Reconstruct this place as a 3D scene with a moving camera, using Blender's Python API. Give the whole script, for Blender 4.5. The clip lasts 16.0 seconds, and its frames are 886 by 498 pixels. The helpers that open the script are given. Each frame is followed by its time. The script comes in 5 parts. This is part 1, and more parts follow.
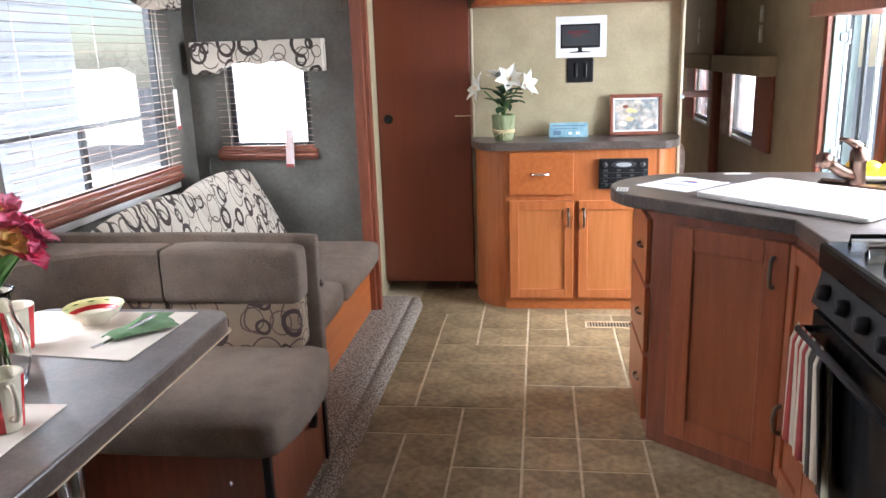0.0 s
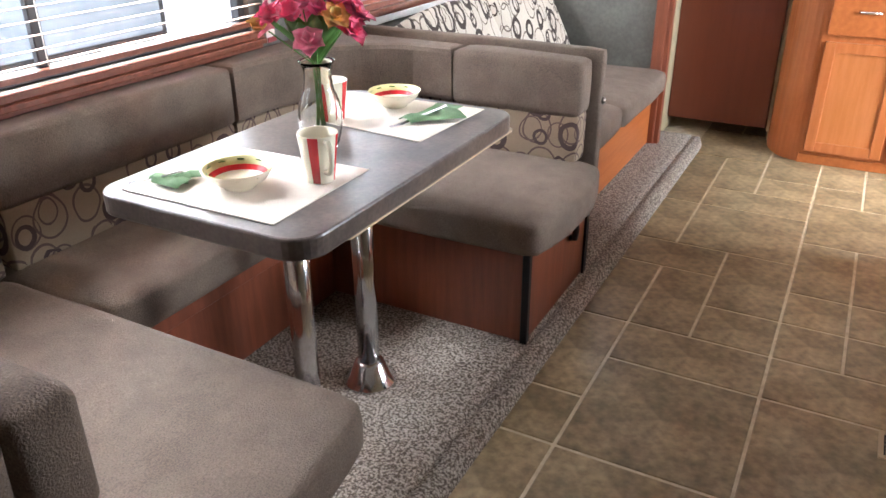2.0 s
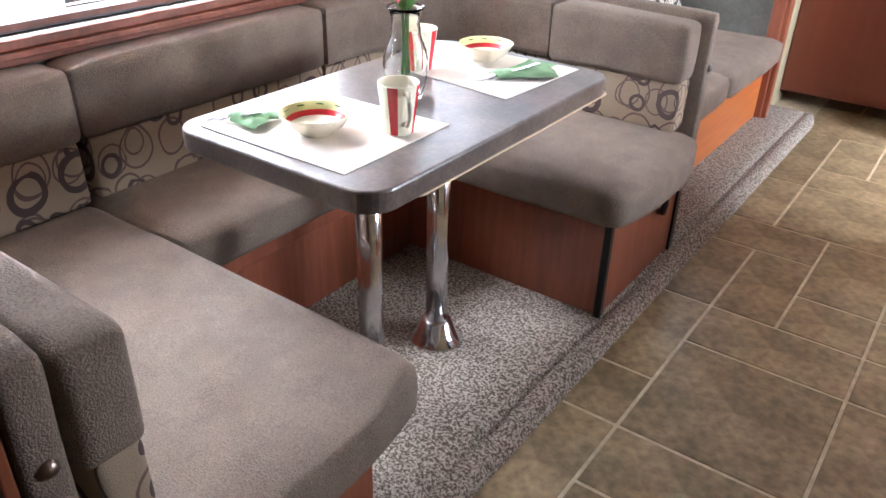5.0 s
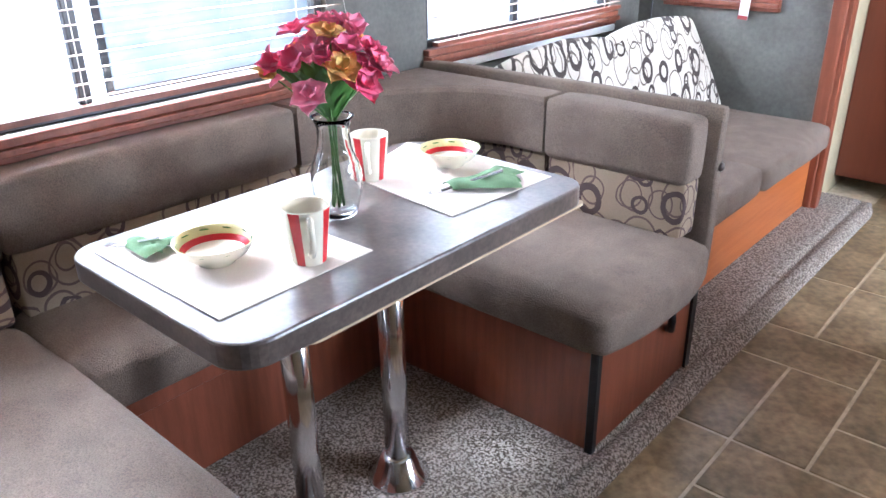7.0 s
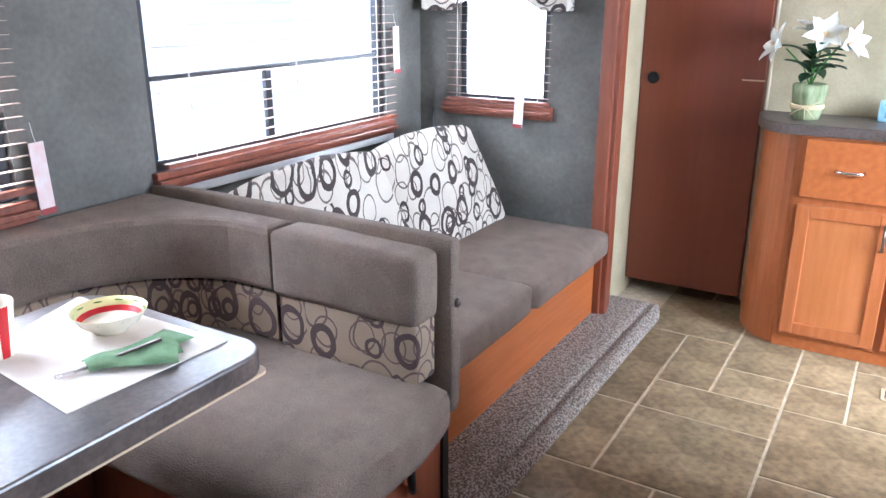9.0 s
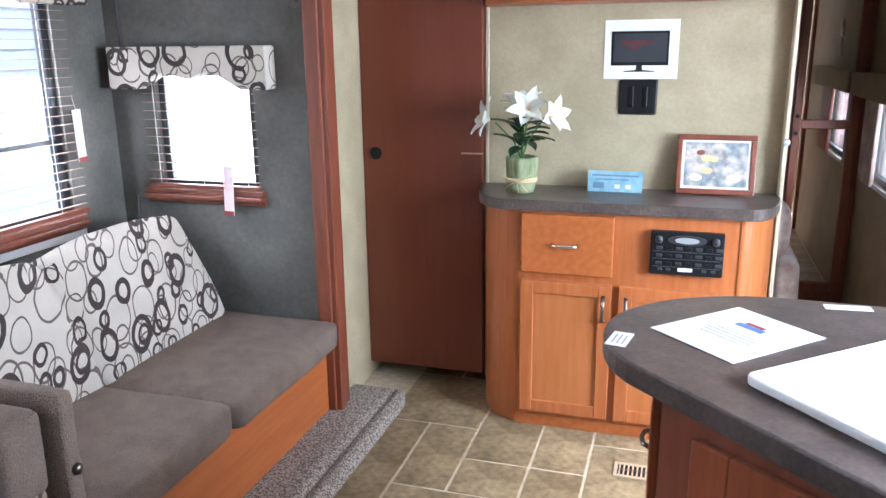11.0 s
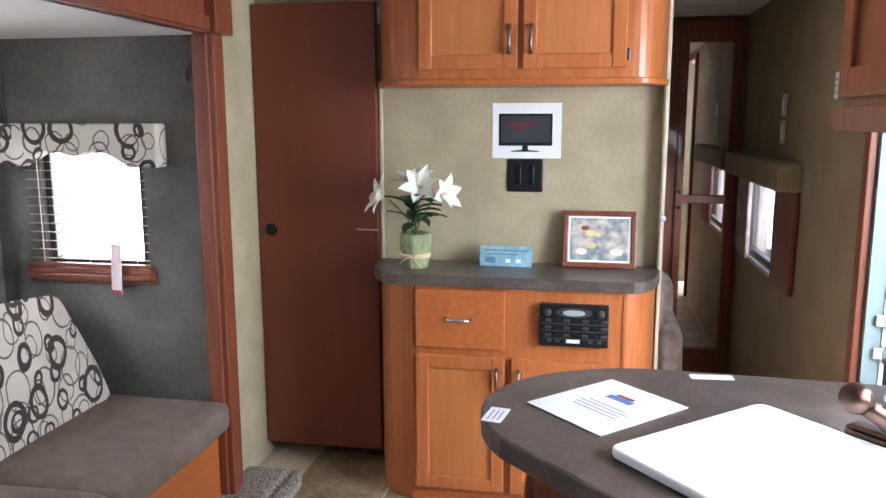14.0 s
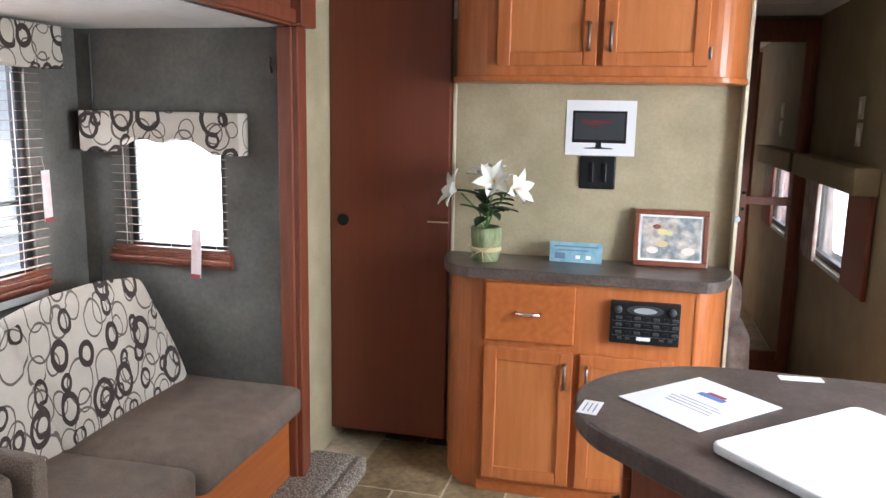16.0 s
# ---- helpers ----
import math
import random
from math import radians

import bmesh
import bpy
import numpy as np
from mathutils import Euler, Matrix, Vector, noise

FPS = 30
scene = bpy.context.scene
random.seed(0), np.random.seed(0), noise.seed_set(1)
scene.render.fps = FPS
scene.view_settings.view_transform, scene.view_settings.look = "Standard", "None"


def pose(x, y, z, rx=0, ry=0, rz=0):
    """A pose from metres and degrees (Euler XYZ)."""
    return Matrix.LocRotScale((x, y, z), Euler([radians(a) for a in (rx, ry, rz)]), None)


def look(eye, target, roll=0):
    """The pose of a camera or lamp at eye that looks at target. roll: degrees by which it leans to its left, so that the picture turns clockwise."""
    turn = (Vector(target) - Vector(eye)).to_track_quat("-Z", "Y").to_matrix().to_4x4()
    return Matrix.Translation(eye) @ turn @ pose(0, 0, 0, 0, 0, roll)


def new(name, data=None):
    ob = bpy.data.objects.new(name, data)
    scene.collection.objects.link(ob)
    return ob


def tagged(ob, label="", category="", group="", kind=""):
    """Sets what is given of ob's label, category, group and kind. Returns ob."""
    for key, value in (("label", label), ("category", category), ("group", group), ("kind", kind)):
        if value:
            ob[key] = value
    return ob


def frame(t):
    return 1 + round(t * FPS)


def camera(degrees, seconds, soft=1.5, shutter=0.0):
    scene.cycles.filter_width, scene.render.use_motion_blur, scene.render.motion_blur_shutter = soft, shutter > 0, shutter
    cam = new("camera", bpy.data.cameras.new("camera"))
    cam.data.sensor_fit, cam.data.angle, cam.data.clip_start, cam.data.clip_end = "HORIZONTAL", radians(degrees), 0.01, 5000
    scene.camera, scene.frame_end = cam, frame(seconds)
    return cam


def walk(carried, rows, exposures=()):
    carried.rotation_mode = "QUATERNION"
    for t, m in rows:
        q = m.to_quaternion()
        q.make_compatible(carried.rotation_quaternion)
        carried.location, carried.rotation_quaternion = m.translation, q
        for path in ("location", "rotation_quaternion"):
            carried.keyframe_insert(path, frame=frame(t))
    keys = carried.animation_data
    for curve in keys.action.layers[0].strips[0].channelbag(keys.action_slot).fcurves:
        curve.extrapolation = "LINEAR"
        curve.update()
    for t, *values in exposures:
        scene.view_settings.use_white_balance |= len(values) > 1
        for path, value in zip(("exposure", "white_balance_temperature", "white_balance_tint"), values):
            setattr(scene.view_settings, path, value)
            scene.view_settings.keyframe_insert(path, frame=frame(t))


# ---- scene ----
cam = camera(59.8, 16.0)
METRES, EYE, TILT, LEAN, TURN = 1.8, 1.48, 0.0, 0.0, 0.4
PATH = [
    (0, (0.279, 0.614, 1.354), (0.027, 2.536, 0.858), -1.9),
    (0.5, (0.279, 0.587, 1.347), (-0.175, 2.466, 0.834), -2.2),
    (1, (0.28, 0.563, 1.326), (-0.318, 2.364, 0.693), -2.0),
    (1.5, (0.273, 0.556, 1.318), (-0.446, 2.247, 0.527), -2.0),
    (2, (0.27, 0.559, 1.304), (-0.583, 2.139, 0.424), -0.4),
    (2.5, (0.271, 0.558, 1.301), (-0.642, 2.09, 0.396), 0.4),
    (3, (0.271, 0.547, 1.299), (-0.686, 2.051, 0.393), 0.6),
    (3.5, (0.277, 0.545, 1.303), (-0.709, 2.038, 0.41), 0.1),
    (4, (0.256, 0.552, 1.298), (-0.746, 2.004, 0.356), 1.4),
    (4.2, (0.265, 0.557, 1.303), (-0.743, 1.999, 0.351), 1.8),
    (6.3, (0.256, 0.847, 1.266), (-0.805, 2.203, 0.249), -0.9),
    (6.5, (0.27, 0.889, 1.274), (-0.878, 2.213, 0.31), -1.3),
    (7, (0.319, 0.998, 1.301), (-0.897, 2.353, 0.473), -1.0),
    (7.5, (0.364, 1.082, 1.312), (-0.857, 2.463, 0.535), -0.7),
    (8, (0.422, 1.165, 1.328), (-0.734, 2.627, 0.603), -1.0),
    (8.5, (0.432, 1.291, 1.331), (-0.569, 2.887, 0.661), -0.6),
    (8.7, (0.429, 1.352, 1.337), (-0.567, 2.96, 0.687), -0.2),
    (10.8, (0.647, 1.875, 1.423), (-0.01, 3.692, 0.907), -0.7),
    (11, (0.654, 1.875, 1.427), (0.079, 3.721, 0.918), -0.7),
    (11.5, (0.69, 1.88, 1.433), (0.273, 3.779, 0.961), -0.4),
    (12, (0.719, 1.868, 1.443), (0.39, 3.793, 1.013), -0.2),
    (12.5, (0.734, 1.862, 1.449), (0.444, 3.802, 1.059), -0.1),
    (13, (0.734, 1.857, 1.457), (0.422, 3.8, 1.103), 0.0),
    (13.5, (0.735, 1.858, 1.458), (0.395, 3.799, 1.115), -0.0),
    (14, (0.732, 1.866, 1.454), (0.364, 3.803, 1.12), -0.1),
    (14.5, (0.723, 1.879, 1.452), (0.337, 3.813, 1.116), 0.9),
    (15, (0.702, 1.872, 1.454), (0.305, 3.801, 1.105), 1.3),
    (15.5, (0.675, 1.851, 1.459), (0.33, 3.793, 1.124), 1.4),
    (16, (0.614, 1.804, 1.455), (0.152, 3.718, 1.106), 1.1),
]
EXPOSURES = [(0, 0.6, 5800, 10), (1.5, 0.9, 5900, 10), (3.5, 1.4, 6000, 10), (6.3, 1.4, 5300, 10), (8.7, 1.15, 5200, 10), (11, 0.65, 5300, 10), (13, 0.25, 5500, 10), (16, 0.2, 5900, 10)]
walk(cam, [(t, look(eye, target, roll)) for t, eye, target, roll in PATH], EXPOSURES)

# ---- world, sun and large lights ----
world = bpy.data.worlds.new("world")
scene.world = world
world.use_nodes = True
wn = world.node_tree
sky = wn.nodes.new("ShaderNodeTexSky")
sky.sky_type, sky.sun_disc, sky.sun_elevation, sky.sun_rotation = "NISHITA", False, radians(50), radians(70)
wn.nodes["Background"].inputs[1].default_value = 0.15
wn.links.new(sky.outputs[0], wn.nodes["Background"].inputs[0])
sun = new("sun", bpy.data.lights.new("sun", "SUN"))
sun.data.energy, sun.data.angle, sun.data.color = 1.5, radians(12), (1, 0.97, 0.92)
sun.matrix_world = look((6, 2, 8), (0, 3.4, 0))


def opening_light(name, at, toward, w, h, power, tint=(1, 1, 1)):
    lamp = new(name, bpy.data.lights.new(name, "AREA"))
    lamp.data.shape, lamp.data.size, lamp.data.size_y, lamp.data.energy, lamp.data.color = "RECTANGLE", w, h, power, tint
    lamp.matrix_world = look(at, toward)
    return lamp


opening_light("end_window_daylight", (-1.10, 4.60, 1.12), (-1.10, 3.0, 1.1), 0.5, 0.52, 14)
opening_light("doorway_daylight", (2.40, 3.50, 1.30), (0.3, 4.0, 0.0), 1.3, 1.3, 135, (0.97, 0.99, 1))
# fill added to brighten the peninsula top, through an unseen opening over the sink
opening_light("sink_fill_light", (1.575, 3.05, 1.19), (0.95, 3.1, 0.70), 0.78, 0.38, 10, (0.97, 0.99, 1))
opening_light("dinette_window_daylight", (-2.40, 1.75, 2.78), (-1.10, 1.7, 0.5), 1.7, 0.6, 430, (0.95, 0.98, 1))
opening_light("sofa_window_daylight", (-2.45, 3.5, 2.75), (-1.05, 3.4, 0.5), 1.1, 0.6, 15, (0.95, 0.98, 1))
opening_light("bedroom_window_daylight", (1.75, 5.75, 1.0), (0.5, 5.6, 0.9), 1.1, 0.5, 6)

# ---- materials ----


def material(name, color, rough=0.6, metal=0.0, second=None, scale=6.0, fine=0.0, fine_scale=120.0, bump=0.0, stretch=(1, 1, 1),
             spread=(0.35, 0.65), random_tint=0.0, coat=0.0, emit=0.0, gloss=0.5):
    m = bpy.data.materials.new(name)
    m.use_nodes = True
    t = m.node_tree
    b = t.nodes["Principled BSDF"]
    b.inputs["Roughness"].default_value, b.inputs["Metallic"].default_value = rough, metal
    b.inputs["Coat Weight"].default_value, b.inputs["Specular IOR Level"].default_value = coat, gloss
    coord = t.nodes.new("ShaderNodeTexCoord")
    mapping = t.nodes.new("ShaderNodeMapping")
    mapping.inputs["Scale"].default_value = stretch
    t.links.new(coord.outputs["Object"], mapping.inputs[0])
    n = t.nodes.new("ShaderNodeTexNoise")
    n.inputs["Scale"].default_value, n.inputs["Detail"].default_value = scale, 6
    t.links.new(mapping.outputs[0], n.inputs["Vector"])
    ramp = t.nodes.new("ShaderNodeValToRGB")
    ramp.color_ramp.elements[0].position, ramp.color_ramp.elements[1].position = spread
    second = second or tuple(c * 0.8 for c in color)
    ramp.color_ramp.elements[0].color, ramp.color_ramp.elements[1].color = (*second, 1), (*color, 1)
    t.links.new(n.outputs["Fac"], ramp.inputs[0])
    out = ramp.outputs[0]
    f = t.nodes.new("ShaderNodeTexNoise")
    f.inputs["Scale"].default_value, f.inputs["Detail"].default_value = fine_scale, 3
    t.links.new(mapping.outputs[0], f.inputs["Vector"])
    if fine:
        fr = t.nodes.new("ShaderNodeMapRange")
        fr.inputs["From Min"].default_value, fr.inputs["From Max"].default_value = 0.3, 0.7
        fr.inputs["To Min"].default_value, fr.inputs["To Max"].default_value = 1 - fine, 1 + fine
        t.links.new(f.outputs["Fac"], fr.inputs["Value"])
        mul = t.nodes.new("ShaderNodeVectorMath")
        mul.operation = "SCALE"
        t.links.new(out, mul.inputs[0])
        t.links.new(fr.outputs[0], mul.inputs["Scale"])
        out = mul.outputs[0]
    if random_tint:
        info = t.nodes.new("ShaderNodeObjectInfo")
        rr = t.nodes.new("ShaderNodeMapRange")
        rr.inputs["To Min"].default_value, rr.inputs["To Max"].default_value = 1 - random_tint, 1 + random_tint
        t.links.new(info.outputs["Random"], rr.inputs["Value"])
        mul2 = t.nodes.new("ShaderNodeVectorMath")
        mul2.operation = "SCALE"
        t.links.new(out, mul2.inputs[0])
        t.links.new(rr.outputs[0], mul2.inputs["Scale"])
        out = mul2.outputs[0]
    t.links.new(out, b.inputs["Base Color"])
    if bump:
        bn = t.nodes.new("ShaderNodeBump")
        bn.inputs["Strength"].default_value, bn.inputs["Distance"].default_value = bump, 0.004
        t.links.new(f.outputs["Fac"], bn.inputs["Height"])
        t.links.new(bn.outputs[0], b.inputs["Normal"])
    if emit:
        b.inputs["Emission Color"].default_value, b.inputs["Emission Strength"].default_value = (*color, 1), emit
    return m


def ring_fabric(name, ground, ink, thin, scale=8.0):
    """Woven cloth printed with loose ovals: thick dark ones over thin pale ones, on a flat (u, v) sheet."""
    m = material(name, ground, 0.9, second=tuple(c * 0.88 for c in ground), scale=9, fine=0.1, fine_scale=500, bump=0.35)
    t = m.node_tree
    b = t.nodes["Principled BSDF"]

    def math_node(op, a, c):
        n = t.nodes.new("ShaderNodeMath")
        n.operation = op
        for k, v in enumerate((a, c)):
            if isinstance(v, (int, float)):
                n.inputs[k].default_value = v
            elif v is not None:
                t.links.new(v, n.inputs[k])
        return n.outputs[0]
    coord = t.nodes.new("ShaderNodeTexCoord")
    warp = t.nodes.new("ShaderNodeTexNoise")
    warp.inputs["Scale"].default_value = 8
    t.links.new(coord.outputs["Object"], warp.inputs["Vector"])
    wa = t.nodes.new("ShaderNodeVectorMath")
    wa.operation = "MULTIPLY_ADD"
    wa.inputs[1].default_value = (0.022, 0.022, 0.022)
    t.links.new(warp.outputs["Color"], wa.inputs[0])
    t.links.new(coord.outputs["Object"], wa.inputs[2])
    sep = t.nodes.new("ShaderNodeSeparateXYZ")
    t.links.new(wa.outputs[0], sep.inputs[0])
    u = math_node("ADD", sep.outputs[0], sep.outputs[1])
    v = math_node("MULTIPLY", sep.outputs[2], 0.86)
    out = b.inputs["Base Color"].links[0].from_socket
    for k, (sc, r0, spread, wide, part_of, colour) in enumerate(((1.0, 0.26, 0.16, 0.022, 0.0, thin), (1.3, 0.24, 0.14, 0.024, 0.1, thin), (1.05, 0.20, 0.16, 0.062, 0.35, ink),
                                                                 (1.9, 0.24, 0.12, 0.075, 0.62, ink))):
        flat = t.nodes.new("ShaderNodeCombineXYZ")
        t.links.new(math_node("ADD", u, 3.7 * k + 0.31), flat.inputs[0])
        t.links.new(math_node("ADD", v, 1.9 * k + 0.17), flat.inputs[1])
        vo = t.nodes.new("ShaderNodeTexVoronoi")
        vo.voronoi_dimensions = "2D"
        vo.inputs["Scale"].default_value, vo.inputs["Randomness"].default_value = scale * sc, 0.55
        t.links.new(flat.outputs[0], vo.inputs["Vector"])
        cell = t.nodes.new("ShaderNodeSeparateXYZ")
        t.links.new(vo.outputs["Color"], cell.inputs[0])
        radius = math_node("ADD", math_node("MULTIPLY", cell.outputs[0], spread), r0)
        edge = math_node("ABSOLUTE", math_node("SUBTRACT", vo.outputs["Distance"], radius), None)
        width = math_node("MULTIPLY", math_node("ADD", warp.outputs["Fac"], 0.5), wide)
        mark = math_node("MULTIPLY", math_node("LESS_THAN", edge, width), math_node("GREATER_THAN", cell.outputs[1], part_of))
        mix = t.nodes.new("ShaderNodeMix")
        mix.data_type = "RGBA"
        t.links.new(mark, mix.inputs["Factor"])
        t.links.new(out, mix.inputs["A"])
        mix.inputs["B"].default_value = (*colour, 1)
        out = mix.outputs["Result"]
    t.links.new(out, b.inputs["Base Color"])
    return m


def clear(name, tint=(1, 1, 1), rough=0.0):
    m = bpy.data.materials.new(name)
    m.use_nodes = True
    b = m.node_tree.nodes["Principled BSDF"]
    b.inputs["Base Color"].default_value = (*tint, 1)
    b.inputs["Roughness"].default_value, b.inputs["Transmission Weight"].default_value, b.inputs["IOR"].default_value = rough, 1, 1.45
    return m


GRAIN = (9, 9, 0.7)
